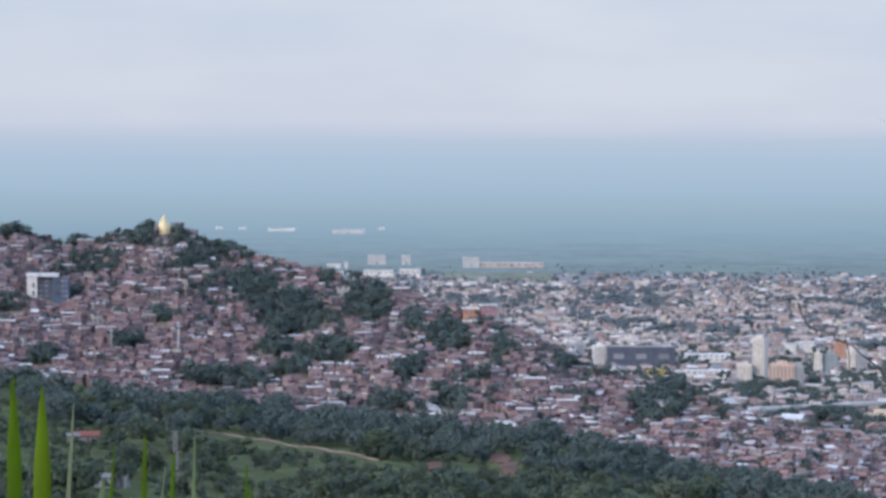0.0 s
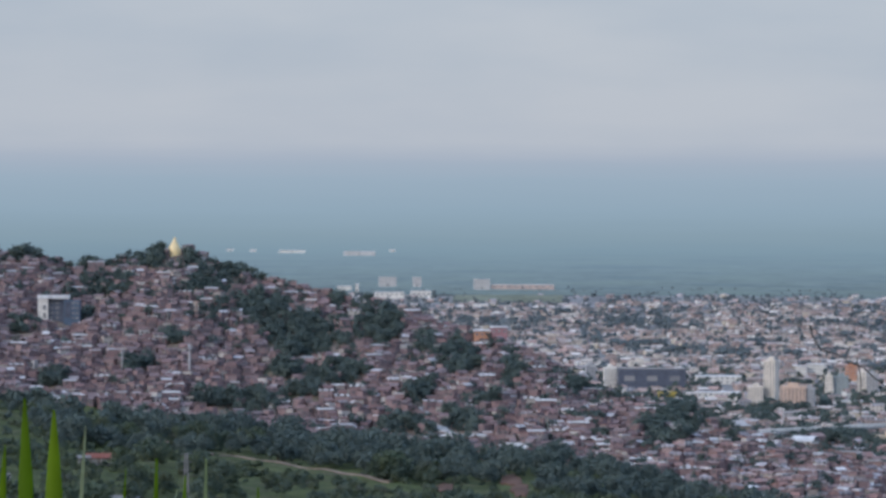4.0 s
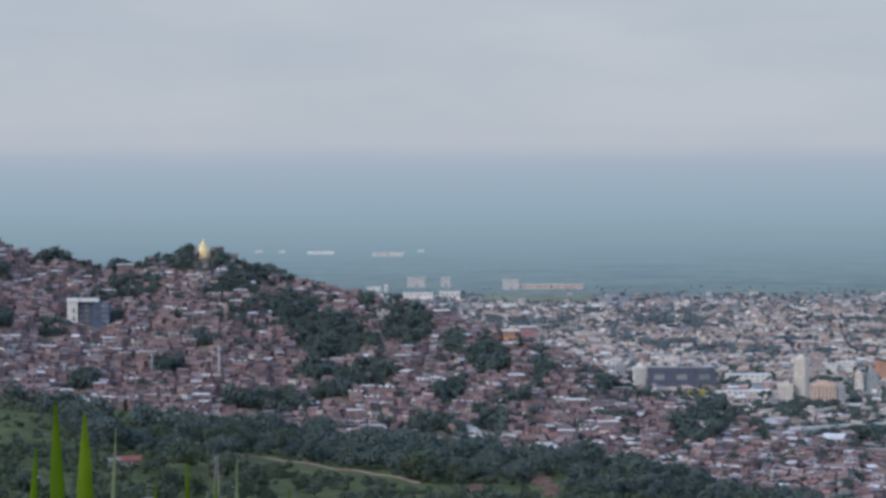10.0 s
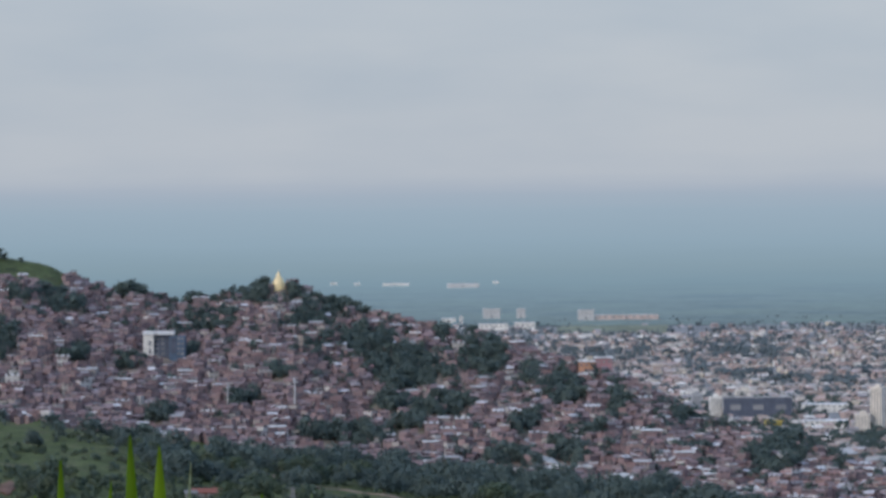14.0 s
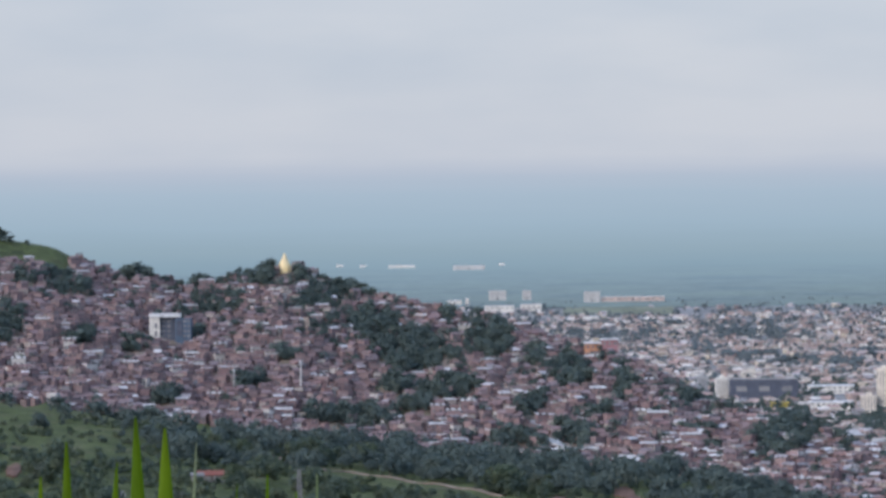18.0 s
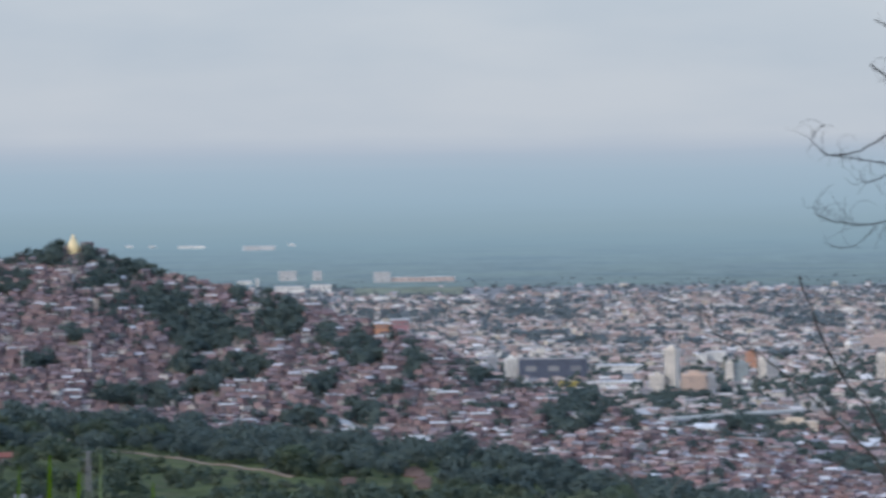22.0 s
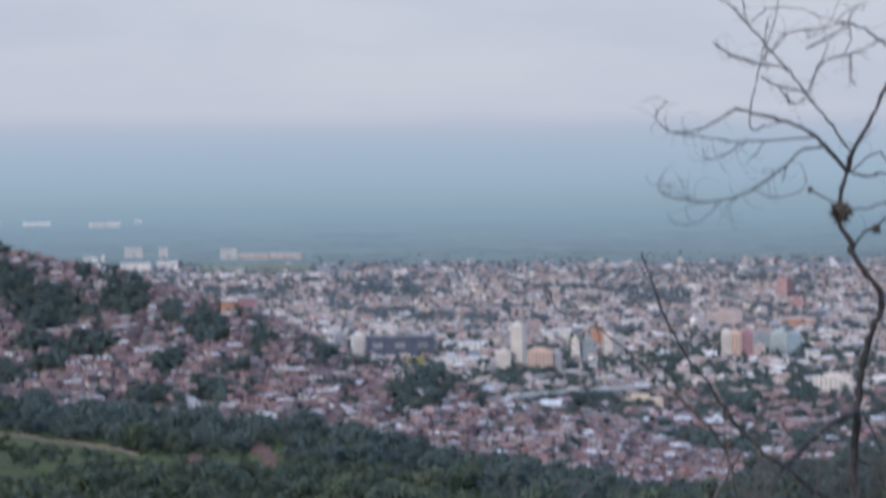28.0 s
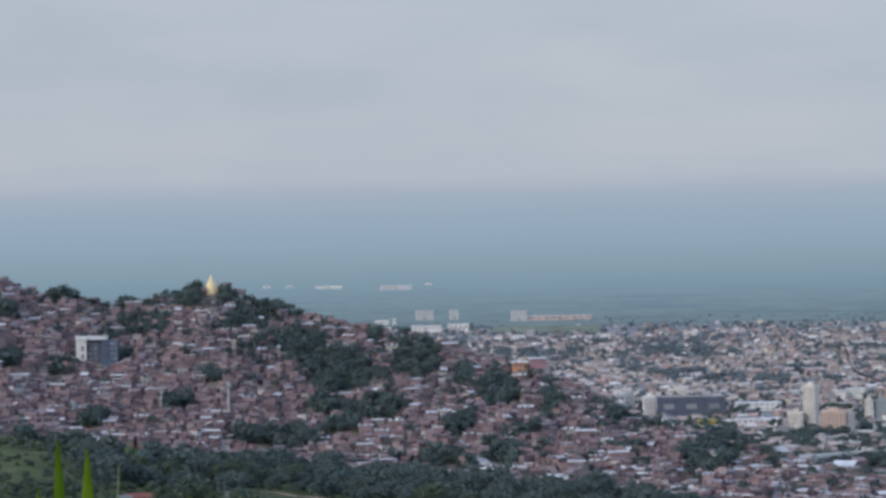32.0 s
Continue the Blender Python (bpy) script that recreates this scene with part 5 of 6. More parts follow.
# ---- the grass field at the edge of the city ----
M_TURF = surface("field_turf", [(0.17, 0.19, 0.14), (0.20, 0.21, 0.155), (0.18, 0.20, 0.16)], vary="", grain=8.0, amount=0.2)
rows = []
for r in (4322, 4348, 4374, 4399):
    for u in range(820, 1030, 15):
        x, y, z = (float(q) for q in place(u, r))
        rows.append((x, y, z + 0.6))
rows += [(x, y, z - 3) for x, y, z in rows]
n = 14
turf = [(j * n + i, j * n + i + 1, (j + 1) * n + i + 1, (j + 1) * n + i) for j in range(3) for i in range(n - 1)] + [(i, i + 56, i + 57, i + 1) for i in range(n - 1)]
tagged(mesh_object("field", rows, turf, [M_TURF]), "pale green open grass field at the city's edge", "field", kind="structure")

# ---- viaduct ----
def viaduct(u0, u1, v, label):
    r = find_r((u0 + u1) / 2, v, 1600)
    x0, y0, z0 = (float(q) for q in place(u0, r - 60))
    x1, y1, z1 = (float(q) for q in place(u1, r + 30))
    b = new("viaduct")
    L = math.hypot(x1 - x0, y1 - y0)
    box_part("deck", b, WALLS["pale"], 0, -4.5, 5.6, L, 4.5, 6.8, 0.1)
    for s in (-4.7, 4.3):
        box_part("parapet", b, WALLS["white"], 0, s, 6.804, L, s + 0.4, 8.3, 0.05)
    n = int(L / 16)
    for k in range(n + 1):
        box_part("pier", b, M_CONCRETE, k * L / n - 0.8, -2.2, -2, k * L / n + 0.8, 2.2, 5.596, 0.1)
    b.matrix_basis = Matrix.Translation((x0, y0, min(z0, z1))) @ Matrix.Rotation(math.atan2(y1 - y0, x1 - x0), 4, "Z")
    return tagged(b, label, "viaduct")


viaduct(1370, 1610, 757, "pale concrete road viaduct on piers")

# ---- foreground: grass beside the lookout ----
M_BLADE = surface("grass_blade", [(0.125, 0.225, 0.006), (0.110, 0.205, 0.006), (0.145, 0.240, 0.009)], vary="object", grain=0.05, amount=0.2, bump=0.1, translucent=0.45, rough=0.5)
M_BLADE_DRY = surface("pale_grass_blade", [(0.30, 0.36, 0.22), (0.24, 0.32, 0.16)], vary="object", grain=0.05, amount=0.2, bump=0.1, translucent=0.4, rough=0.6)


def eye_point(u, v, r, side=0.0, up=0.0):
    return Vector((r * (u - 784) / F + side, r, EYE + up - (v - 418) / F * r))


def blade(parent, tip, mid, r, width, mat, bend=0.0):
    """One long leaf: folded along its rib, rooted in the ground below."""
    t0, t1 = eye_point(tip[0], tip[1], r), eye_point(mid[0], mid[1], r)
    root = Vector((t1.x + (t1.x - t0.x) * 2.0 + bend, r - 0.25, float(land_z(784 + (t1.x / r) * F, r)) - 0.03))
    bm = bmesh.new()
    rows = []
    n = 30
    length = (t0 - root).length
    for i in range(n + 1):
        s = 1 - (1 - i / n) ** 2.2
        p = (1 - s) ** 2 * root + 2 * s * (1 - s) * (0.6 * t1 + 0.4 * root) + s * s * t0
        left = (1 - s) * length
        w = width * 0.5 * min(1, 0.45 + s) * min(1.0, (left / 0.11) ** 0.75) + 0.0005
        rows.append([bm.verts.new(p + Vector((-w, 0.0, 0))), bm.verts.new(p + Vector((0, 0.2 * w + 0.001, 0))), bm.verts.new(p + Vector((w, 0, 0)))])
    for a, b in zip(rows, rows[1:]):
        bm.faces.new((a[0], a[1], b[1], b[0]))
        bm.faces.new((a[1], a[2], b[2], b[1]))
    o = bm_object("blade", bm, mat, parent, True)
    s = o.modifiers.new("thickness", "SOLIDIFY")
    s.thickness = 0.0006
    return o


tuft = new("grass_tuft")
tuft.empty_display_size = 0.1
for tip, mid, r, w, mat, bend in [((112, 715), (118, 850), 3.5, 0.0185, M_BLADE, 0.02), ((60, 694), (74, 850), 3.5, 0.0155, M_BLADE, 0.03), ((-64, 738), (-58, 870), 3.45, 0.013, M_BLADE, 0.03),
                                  ((26, 776), (18, 880), 3.6, 0.012, M_BLADE, -0.05), ((168, 742), (150, 880), 3.6, 0.0042, M_BLADE_DRY, -0.03), ((294, 800), (290, 920), 3.4, 0.007, M_BLADE, 0.0),
                                  ((345, 830), (333, 930), 3.55, 0.006, M_BLADE, -0.03), ((240, 815), (225, 920), 3.7, 0.005, M_BLADE, -0.04), ((382, 800), (378, 920), 3.8, 0.0035, M_BLADE_DRY, 0.0),
                                  ((474, 850), (468, 940), 3.7, 0.004, M_BLADE, 0.0), ((222, 872), (185, 930), 3.3, 0.014, M_BLADE_DRY, -0.1), ((480, 885), (482, 960), 3.5, 0.006, M_BLADE, 0.02), ((330, 855), (296, 930), 3.6, 0.004, M_BLADE_DRY, -0.06), ((-110, 800), (-112, 900), 3.6, 0.010, M_BLADE, 0.0)]:
    blade(tuft, tip, mid, r, w, mat, bend)
tagged(tuft, "tall bright green grass tuft beside the lookout", "grass")

# ---- foreground: the bare tree and the dry shrub ----
M_TWIG = surface("grey_bark", [(0.038, 0.036, 0.037), (0.058, 0.054, 0.055), (0.028, 0.027, 0.028)], vary="", grain=0.04, amount=0.3, bump=0.5)
M_DRY = surface("dry_stem", [(0.100, 0.092, 0.086), (0.135, 0.122, 0.112), (0.075, 0.070, 0.066)], vary="", grain=0.04, amount=0.3, bump=0.4)
M_MOSS = surface("ball_moss", [(0.091, 0.074, 0.068), (0.126, 0.101, 0.081)], vary="island", grain=0.05, amount=0.3, bump=0)


def tube_mesh(bm, pts, radii, sides=6):
    rings = []
    for i, p in enumerate(pts):
        d = (pts[min(i + 1, len(pts) - 1)] - pts[max(i - 1, 0)]).normalized()
        a = d.cross(Vector((0, 1, 0)))
        a = a.normalized() if a.length > 1e-4 else Vector((1, 0, 0))
        b = d.cross(a)
        rings.append([bm.verts.new(p + radii[i] * (math.cos(2 * math.pi * s / sides) * a + math.sin(2 * math.pi * s / sides) * b)) for s in range(sides)])
    for q, w in zip(rings, rings[1:]):
        for s in range(sides):
            bm.faces.new((q[s], q[(s + 1) % sides], w[(s + 1) % sides], w[s]))
    bm.faces.new(rings[0])
    bm.faces.new(rings[-1])


def spline(pts, per=5, wobble=0.0, rng=None):
    out = []
    n = len(pts)
    for i in range(n - 1):
        p0, p1, p2, p3 = pts[max(i - 1, 0)], pts[i], pts[i + 1], pts[min(i + 2, n - 1)]
        for k in range(per):
            t = k / per
            q = 0.5 * (2 * p1 + (p2 - p0) * t + (2 * p0 - 5 * p1 + 4 * p2 - p3) * t * t + (3 * p1 - p0 - 3 * p2 + p3) * t ** 3)
            if rng is not None and (i or k):
                q = q + Vector(rng.normal(size=3) * wobble)
            out.append(q)
    out.append(pts[-1])
    return out


def limb(parent, name, steps, w0, w1, r0, r1, rng, twigs=0, twig_len=60, bark=None):
    """A branch along bearings and dips, w0 to w1 thick (steps), with fine twigs curling off it."""
    n = len(steps)
    pts = spline([eye_point(u, v, r0 + (r1 - r0) * i / (n - 1), 0.0175, -0.0026) for i, (u, v) in enumerate(steps)], 5, 0.0025, rng)
    k = 0.43 * r0 / F
    bm = bmesh.new()
    tube_mesh(bm, pts, [k * (w0 + (w1 - w0) * i / (len(pts) - 1)) * (1 + 0.12 * rng.normal()) for i in range(len(pts))], 7)
    o = bm_object(name, bm, bark or M_TWIG, parent, True)
    for t in range(twigs):
        i = int(rng.uniform(0.25, 1.0) * (len(pts) - 1))
        p = pts[i]
        L = twig_len * rng.uniform(0.4, 1.2) * r0 / F
        d = (pts[i] - pts[max(0, i - 1)]).normalized()
        d = (d + Vector((rng.normal() * 0.6, rng.normal() * 0.5, rng.normal() * 0.7))).normalized()
        turn = rng.normal() * 0.28
        path = [p]
        for s in range(9):
            c, q = math.cos(turn), math.sin(turn)
            d = Vector((d.x * c - d.z * q, d.y, d.x * q + d.z * c))
            path.append(path[-1] + d * L / 9)
        bm = bmesh.new()
        tube_mesh(bm, path, [k * (1.05 - 0.65 * s / 9) for s in range(10)], 4)
        bm_object("twig", bm, bark or M_TWIG, o, True)
    return o


def moss_ball(parent, u, v, r, radius, rng):
    c = eye_point(u, v, r, 0.0175, -0.0026)
    bm = bmesh.new()
    bmesh.ops.create_icosphere(bm, subdivisions=2, radius=radius * 0.62, matrix=Matrix.Translation(c))
    for q in bm.verts:
        q.co += Vector(rng.normal(size=3) * radius * 0.08)
    for i in range(460):
        d = Vector(rng.normal(size=3)).normalized()
        L = radius * rng.uniform(0.65, 1.25)
        s = d.cross(Vector((0.3, 0.2, 0.9))).normalized() * radius * 0.022
        droop = Vector((0, 0, -radius * 0.2))
        a = [bm.verts.new(c + d * radius * 0.3 - s), bm.verts.new(c + d * radius * 0.3 + s), bm.verts.new(c + d * L * 0.8 + s * 0.6), bm.verts.new(c + d * L + droop), bm.verts.new(c + d * L * 0.8 - s * 0.6)]
        bm.faces.new(a)
    return bm_object("moss_ball", bm, M_MOSS, parent)


bare_tree = new("bare_tree")
bare_tree.empty_display_size = 0.3
rng = np.random.default_rng(77)
limb(bare_tree, "trunk", [(1964, 1260), (1976, 1055), (1986, 953), (1988, 887), (1994, 785), (1999, 739), (2008, 688), (2023, 642), (2039, 602), (2038, 571), (2011, 535), (1985, 494), (1991, 488), (1965, 446), (1966, 414), (1969, 390), (1980, 353)], 19, 8.8, 14, 14, rng, 0, 0)
limb(bare_tree, "limb", [(1980, 353), (1990, 321), (2019, 270), (2052, 203), (2077, 145), (2096, 70)], 11, 5.6, 14, 13.8, rng, 4, 70)
limb(bare_tree, "limb", [(1980, 353), (1948, 316), (1920, 288), (1873, 264), (1807, 247), (1781, 238)], 10, 4.0, 14, 13.6, rng, 3, 60)
limb(bare_tree, "limb", [(1781, 238), (1737, 265), (1694, 281), (1662, 281), (1643, 267), (1634, 249), (1658, 226)], 4.0, 1.1, 13.6, 13.5, rng, 9, 70)
limb(bare_tree, "limb", [(1989, 319), (1953, 272), (1911, 218), (1883, 181), (1846, 139), (1801, 88), (1776, 60)], 5.2, 3.2, 14, 14.3, rng, 5, 60)
limb(bare_tree, "limb", [(1936, 309), (1896, 315), (1867, 343), (1811, 382), (1750, 402), (1684, 402), (1642, 387), (1638, 369)], 5.2, 1.2, 14, 13.5, rng, 36, 70)
limb(bare_tree, "limb", [(1920, 291), (1797, 298), (1736, 291), (1662, 281)], 4.0, 2.0, 14, 13.4, rng, 10, 70)
limb(bare_tree, "branch", [(1863, 263), (1830, 270), (1805, 275), (1807, 227), (1812, 208), (1824, 157), (1834, 106), (1839, 78)], 3.2, 2.4, 13.8, 13.9, rng, 3, 50)
limb(bare_tree, "branch", [(1874, 176), (1862, 164), (1822, 162), (1785, 150), (1766, 141), (1738, 120)], 3.2, 2.0, 14.2, 14.1, rng, 7, 45)
limb(bare_tree, "branch", [(1864, 164), (1822, 159), (1794, 148), (1766, 141)], 2.4, 1.6, 14.2, 14.2, rng, 0, 45)
limb(bare_tree, "branch", [(1829, 148), (1850, 130), (1869, 106), (1926, 98), (1983, 88)], 2.8, 2.4, 14.2, 14.4, rng, 4, 50)
limb(bare_tree, "branch", [(1904, 210), (1850, 197), (1826, 185)], 2.4, 1.6, 14.2, 14.0, rng, 3, 40)
limb(bare_tree, "branch", [(1906, 223), (1882, 231), (1864, 213), (1855, 201)], 2.4, 1.6, 14.2, 14.1, rng, 2, 40)
limb(bare_tree, "branch", [(1911, 211), (1921, 181), (1935, 158), (1982, 144), (2015, 133), (2039, 117)], 2.8, 2.4, 14.2, 14.4, rng, 6, 55)
limb(bare_tree, "branch", [(1973, 84), (2001, 93), (2030, 110), (2053, 126)], 4.0, 4.8, 14.3, 14.4, rng, 4, 60)
limb(bare_tree, "branch", [(1989, 142), (1987, 177), (1998, 202)], 2.4, 1.2, 14.3, 14.3, rng, 0, 0)
limb(bare_tree, "branch", [(1907, 132), (1945, 114), (1983, 93)], 2.8, 2.4, 14.3, 14.4, rng, 3, 60)
limb(bare_tree, "branch", [(1980, 353), (2004, 360), (2018, 363), (2037, 357), (2056, 359)], 4.8, 4.0, 14, 14.1, rng, 2, 50)
limb(bare_tree, "branch", [(1990, 351), (2018, 328), (2042, 320), (2056, 345)], 3.2, 2.8, 14, 14.2, rng, 1, 40)
limb(bare_tree, "branch", [(1970, 417), (2013, 420), (2032, 414), (2051, 410), (2079, 415)], 3.2, 2.8, 14, 13.8, rng, 2, 40)
limb(bare_tree, "branch", [(1991, 486), (2013, 461), (2036, 451), (2055, 431)], 5.6, 4.4, 14, 14.1, rng, 3, 50)
limb(bare_tree, "branch", [(1966, 411), (1942, 402), (1924, 392), (1912, 386)], 2.8, 2.4, 14, 13.8, rng, 2, 20)
limb(bare_tree, "branch", [(1808, 384), (1848, 399), (1891, 390), (1905, 367), (1896, 339)], 2.4, 1.2, 13.7, 13.6, rng, 3, 40)
limb(bare_tree, "branch", [(1797, 298), (1764, 319), (1729, 330), (1718, 309)], 2.4, 1.6, 13.6, 13.5, rng, 6, 60)
limb(bare_tree, "branch", [(1828, 299), (1816, 319), (1792, 338)], 2.4, 1.2, 13.7, 13.6, rng, 2, 40)
limb(bare_tree, "branch", [(1872, 338), (1865, 362), (1862, 371)], 2.8, 1.6, 13.7, 13.7, rng, 0, 0)
limb(bare_tree, "branch", [(1745, 407), (1721, 434), (1693, 447), (1665, 443)], 2.0, 1.0, 13.6, 13.5, rng, 2, 40)
limb(bare_tree, "branch", [(1994, 785), (1958, 800), (1916, 830), (1885, 860), (1859, 887), (1827, 920), (1807, 950), (1796, 1001)], 13, 8.0, 14, 13.2, rng, 3, 70)
limb(bare_tree, "branch", [(2004, 787), (2025, 826), (2040, 862)], 3.2, 2.4, 14, 14, rng, 2, 50)
limb(bare_tree, "branch", [(1988, 851), (1998, 874), (2040, 883), (2081, 873)], 4.8, 3.2, 14, 14, rng, 3, 60)
limb(bare_tree, "branch", [(1807, 85), (1826, 69), (1846, 59), (1906, 62), (1938, 78), (1998, 90)], 2.4, 1.3, 14.2, 14.3, rng, 4, 40)
limb(bare_tree, "branch", [(1831, 162), (1838, 117), (1851, 82), (1857, 41)], 2.4, 1.3, 14.2, 14.3, rng, 4, 40)
limb(bare_tree, "branch", [(1828, 150), (1856, 127), (1877, 104), (1918, 97), (1948, 88), (1967, 42)], 2.4, 1.3, 14.2, 14.3, rng, 4, 40)
limb(bare_tree, "branch", [(1909, 134), (1938, 120), (1964, 108), (1989, 94)], 2.4, 1.3, 14.2, 14.3, rng, 4, 40)
limb(bare_tree, "branch", [(1948, 122), (1936, 153), (1922, 183), (1915, 213)], 2.4, 1.3, 14.2, 14.3, rng, 4, 40)
limb(bare_tree, "branch", [(1927, 167), (1953, 151), (1979, 143), (2020, 139)], 2.4, 1.3, 14.2, 14.3, rng, 4, 40)
limb(bare_tree, "branch", [(1987, 143), (1991, 168), (1987, 188), (1997, 199)], 2.4, 1.3, 14.2, 14.3, rng, 4, 40)
limb(bare_tree, "branch", [(1825, 183), (1855, 198), (1881, 206), (1901, 209)], 2.4, 1.3, 14.2, 14.3, rng, 4, 40)
limb(bare_tree, "branch", [(1861, 203), (1876, 228), (1888, 231), (1904, 223), (1919, 223)], 2.4, 1.3, 14.2, 14.3, rng, 4, 40)
limb(bare_tree, "branch", [(1979, 141), (1989, 112), (1984, 82), (2005, 52)], 2.4, 1.3, 14.2, 14.3, rng, 4, 40)
limb(bare_tree, "branch", [(1749, 41), (1775, 56), (1795, 81), (1810, 97)], 2.4, 1.3, 14.2, 14.3, rng, 4, 40)
limb(bare_tree, "branch", [(1793, 41), (1797, 66), (1800, 83)], 2.4, 1.3, 14.2, 14.3, rng, 4, 40)
limb(bare_tree, "branch", [(1744, 122), (1759, 137), (1786, 148), (1825, 160)], 2.4, 1.3, 14.2, 14.3, rng, 4, 40)
limb(bare_tree, "branch", [(1907, 112), (1928, 110), (1943, 97)], 2.4, 1.3, 14.2, 14.3, rng, 4, 40)
limb(bare_tree, "branch", [(1959, 87), (1974, 72), (1998, 57), (2021, 50)], 2.4, 1.3, 14.2, 14.3, rng, 4, 40)
moss_ball(bare_tree, 1968, 424, 13.98, 0.062, rng)
moss_ball(bare_tree, 1912, 385, 13.8, 0.016, rng)
moss_ball(bare_tree, 2032, 456, 14.05, 0.026, rng)
tagged(bare_tree, "leafless grey tree with ball moss on its branches", "tree")
dry_shrub = new("dry_shrub")
dry_shrub.empty_display_size = 0.3
rng = np.random.default_rng(78)
limb(dry_shrub, "stem", [(1607, 495), (1617, 530), (1632, 566), (1652, 622), (1687, 683), (1723, 729), (1748, 770)], 3.2, 6.0, 9, 9, rng, 0, 0)
limb(dry_shrub, "stem", [(1748, 770), (1773, 805), (1814, 847), (1875, 893), (1916, 929), (1952, 950), (1977, 983), (1997, 1063), (2006, 1206)], 7.5, 8.8, 9, 9.1, rng, 5, 90)
limb(dry_shrub, "stem", [(1437, 558), (1454, 594), (1510, 620), (1555, 651), (1585, 673)], 3.2, 3.2, 8, 8.3, rng, 0, 0, M_DRY)
limb(dry_shrub, "stem", [(1585, 673), (1631, 717), (1671, 753), (1722, 805), (1757, 856), (1772, 927), (1761, 1059)], 4.0, 5.6, 8.3, 8.6, rng, 3, 80, M_DRY)
limb(dry_shrub, "stem", [(1524, 615), (1530, 650), (1526, 691), (1531, 716)], 2.4, 3.6, 8.4, 8.4, rng, 0, 0, M_DRY)
limb(dry_shrub, "stem", [(1370, 972), (1377, 940), (1373, 890), (1384, 860), (1401, 845)], 4.8, 2.4, 8, 8, rng, 3, 60, M_DRY)
limb(dry_shrub, "stem", [(1112, 1046), (1102, 966), (1093, 935), (1085, 915)], 5.6, 3.2, 7, 7, rng, 0, 0, M_DRY)
limb(dry_shrub, "stem", [(1455, 1053), (1476, 952), (1538, 888), (1599, 853), (1671, 829), (1763, 785), (1825, 761)], 4.8, 2.4, 8, 8.5, rng, 6, 80, M_DRY)
limb(dry_shrub, "stem", [(1690, 996), (1731, 936), (1762, 886), (1783, 856)], 8, 4.8, 8, 8, rng, 4, 70, M_DRY)
limb(dry_shrub, "stem", [(1280, 823), (1315, 879), (1345, 910), (1365, 950), (1369, 1051)], 2.4, 4.0, 7.6, 7.8, rng, 2, 60, M_DRY)
limb(dry_shrub, "stem", [(1772, 980), (1813, 897), (1855, 837), (1896, 797)], 3.2, 2.0, 8.8, 8.8, rng, 8, 90, M_DRY)
limb(dry_shrub, "stem", [(1894, 1051), (1916, 950), (1927, 858), (1922, 797)], 3.2, 2.0, 8.8, 8.8, rng, 8, 90, M_DRY)
limb(dry_shrub, "stem", [(2018, 1053), (1998, 951), (1978, 880), (1947, 838)], 3.2, 2.0, 8.8, 8.8, rng, 8, 90, M_DRY)
limb(dry_shrub, "stem", [(1812, 1060), (1803, 948), (1762, 876), (1753, 815)], 3.2, 2.0, 8.8, 8.8, rng, 8, 90, M_DRY)
limb(dry_shrub, "stem", [(2069, 1054), (2050, 952), (2040, 881), (2009, 860)], 3.2, 2.0, 8.8, 8.8, rng, 8, 90, M_DRY)
limb(dry_shrub, "stem", [(1832, 1101), (1843, 979), (1824, 897), (1804, 836)], 2.8, 1.6, 9, 9, rng, 14, 100, M_DRY)
limb(dry_shrub, "stem", [(1955, 1103), (1967, 981), (1947, 920), (1906, 878)], 2.8, 1.6, 9.2, 9.2, rng, 14, 100, M_DRY)
limb(dry_shrub, "stem", [(1873, 1101), (1864, 979), (1885, 898), (1917, 838)], 2.8, 1.6, 9.2, 9.2, rng, 14, 100, M_DRY)
limb(dry_shrub, "stem", [(1719, 1098), (1710, 977), (1737, 896), (1763, 836)], 2.8, 1.6, 9.2, 9.2, rng, 12, 100, M_DRY)
limb(dry_shrub, "stem", [(2038, 1105), (2029, 982), (2009, 921), (1978, 880)], 2.8, 1.6, 9.2, 9.2, rng, 14, 100, M_DRY)
limb(dry_shrub, "stem", [(1823, 1100), (1829, 999), (1835, 912), (1837, 844)], 2.8, 1.3, 9.1, 9.2, rng, 16, 95, M_DRY)
limb(dry_shrub, "stem", [(1797, 1100), (1803, 998), (1809, 909), (1812, 841)], 2.8, 1.3, 9.1, 9.2, rng, 16, 95, M_DRY)
limb(dry_shrub, "stem", [(2086, 1106), (2074, 1003), (2061, 940), (2055, 897)], 2.8, 1.3, 9.1, 9.2, rng, 16, 95, M_DRY)
limb(dry_shrub, "stem", [(1803, 1100), (1816, 999), (1826, 927), (1833, 875)], 2.8, 1.3, 9.1, 9.2, rng, 16, 95, M_DRY)
limb(dry_shrub, "stem", [(1780, 1100), (1795, 998), (1810, 911), (1818, 844)], 2.8, 1.3, 9.1, 9.2, rng, 16, 95, M_DRY)
limb(dry_shrub, "stem", [(2094, 1106), (2080, 1003), (2065, 941), (2058, 899)], 2.8, 1.3, 9.1, 9.2, rng, 16, 95, M_DRY)
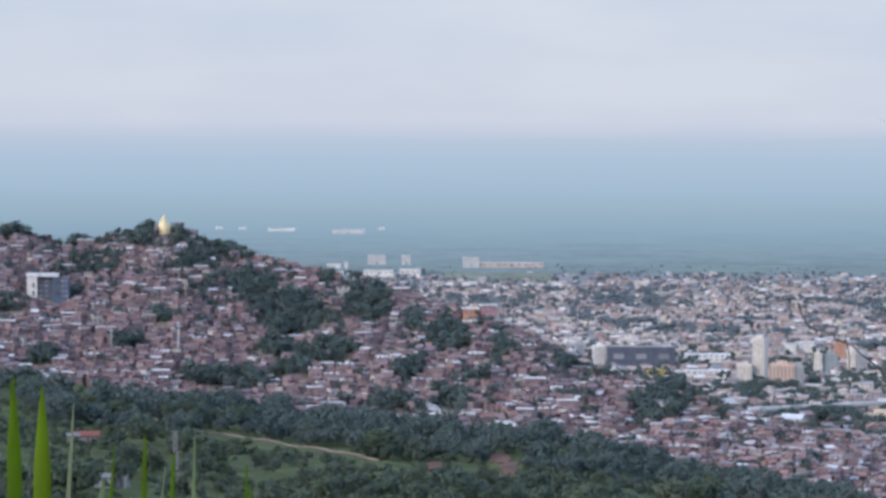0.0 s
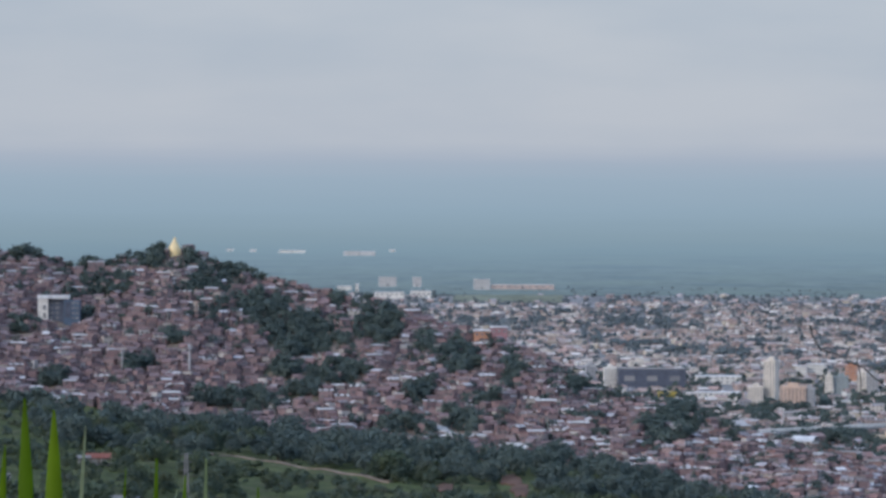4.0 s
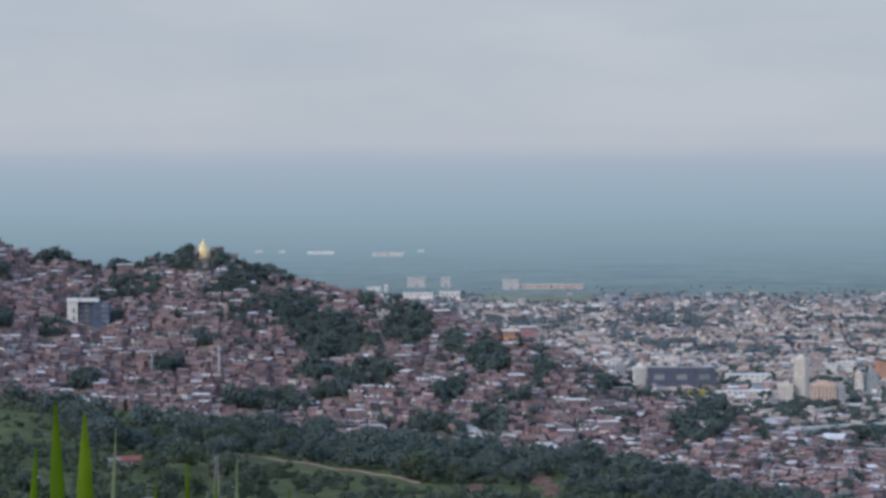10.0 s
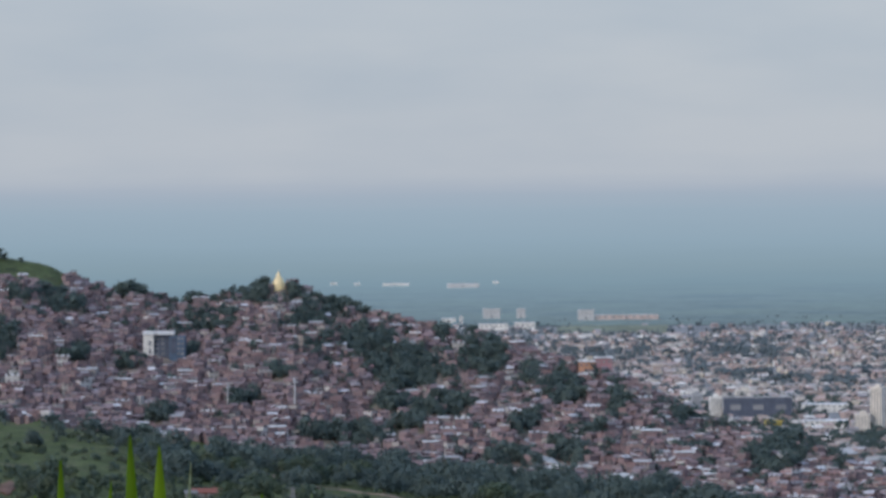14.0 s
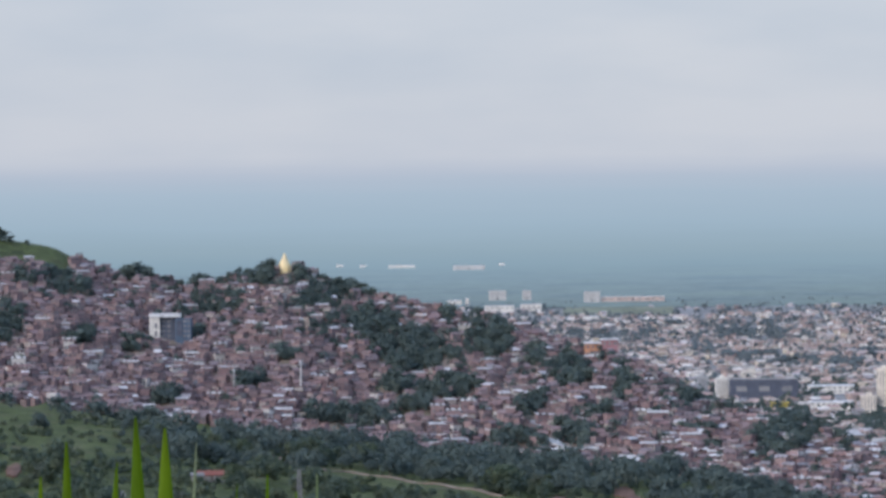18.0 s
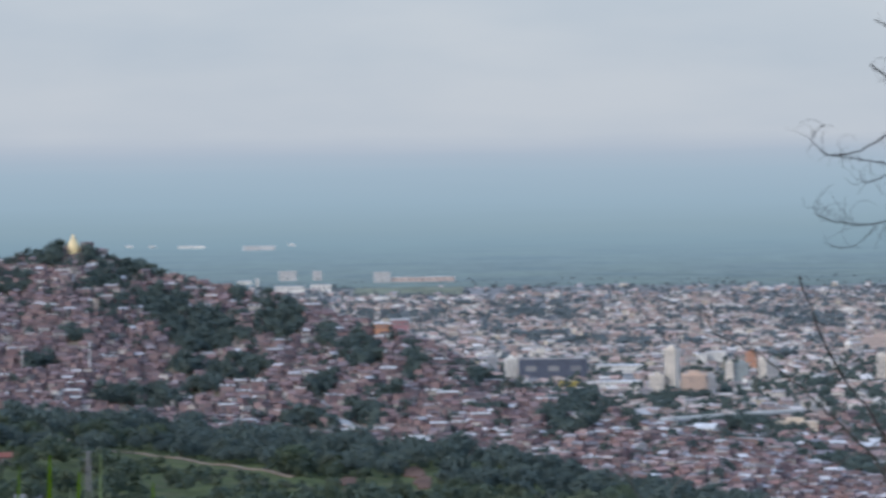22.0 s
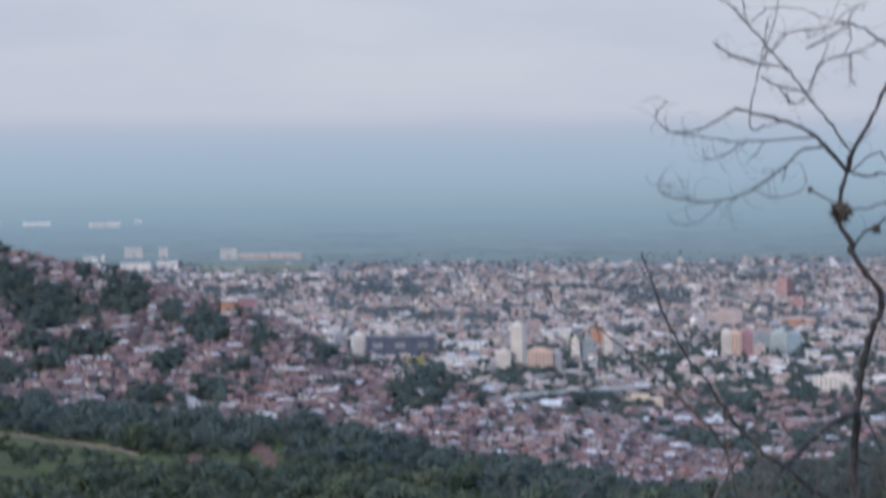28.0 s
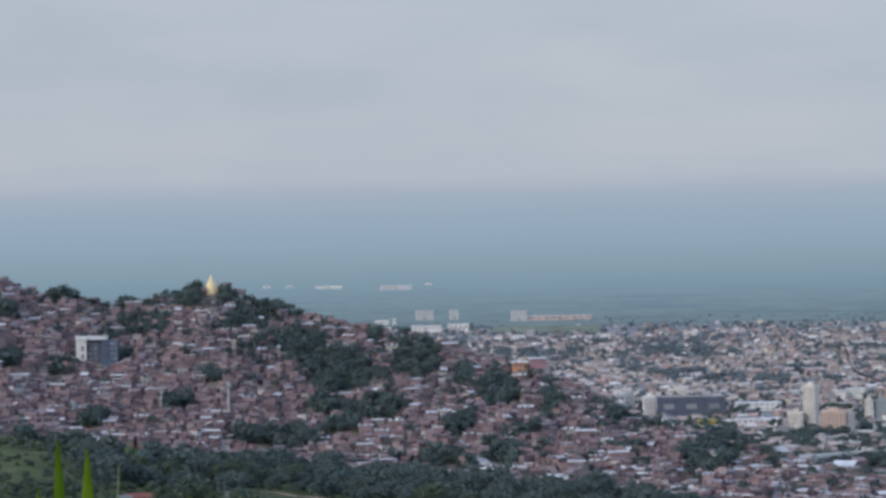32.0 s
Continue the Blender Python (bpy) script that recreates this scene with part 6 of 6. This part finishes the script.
limb(dry_shrub, "stem", [(1992, 1104), (2002, 1002), (2013, 918), (2017, 854)], 2.8, 1.3, 9.1, 9.2, rng, 16, 95, M_DRY)
limb(dry_shrub, "stem", [(2004, 1104), (1987, 1002), (1970, 936), (1961, 891)], 2.8, 1.3, 9.1, 9.2, rng, 16, 95, M_DRY)
limb(dry_shrub, "stem", [(2055, 1105), (2049, 1003), (2045, 914), (2043, 846)], 2.8, 1.3, 9.1, 9.2, rng, 16, 95, M_DRY)
limb(dry_shrub, "stem", [(1935, 1103), (1951, 1001), (1967, 928), (1976, 874)], 2.8, 1.3, 9.1, 9.2, rng, 16, 95, M_DRY)
limb(dry_shrub, "stem", [(1965, 1103), (1944, 1001), (1923, 912), (1913, 844)], 2.8, 1.3, 9.1, 9.2, rng, 16, 95, M_DRY)
limb(dry_shrub, "stem", [(2011, 1104), (2022, 1002), (2033, 930), (2038, 879)], 2.8, 1.3, 9.1, 9.2, rng, 16, 95, M_DRY)
limb(dry_shrub, "stem", [(2098, 1106), (2079, 1003), (2061, 932), (2052, 881)], 2.8, 1.3, 9.1, 9.2, rng, 16, 95, M_DRY)
limb(dry_shrub, "stem", [(2020, 1104), (2025, 1003), (2030, 929), (2033, 876)], 2.8, 1.3, 9.1, 9.2, rng, 16, 95, M_DRY)
limb(dry_shrub, "stem", [(1909, 1102), (1926, 1001), (1945, 925), (1953, 869)], 2.8, 1.3, 9.1, 9.2, rng, 16, 95, M_DRY)
limb(dry_shrub, "stem", [(1801, 1100), (1825, 999), (1848, 936), (1860, 895)], 2.8, 1.3, 9.1, 9.2, rng, 16, 95, M_DRY)
limb(dry_shrub, "stem", [(1384, 1051), (1426, 941), (1477, 902), (1507, 922)], 2.4, 1.6, 8, 8, rng, 5, 70, M_DRY)
limb(dry_shrub, "stem", [(1546, 1054), (1568, 944), (1589, 893), (1579, 863)], 2.4, 1.6, 8, 8, rng, 6, 70, M_DRY)
moss_ball(dry_shrub, 1758, 787, 9.0, 0.018, rng)
moss_ball(dry_shrub, 1760, 841, 9.0, 0.018, rng)
tagged(dry_shrub, "dry leafless shrub of thin grey stems", "shrub")
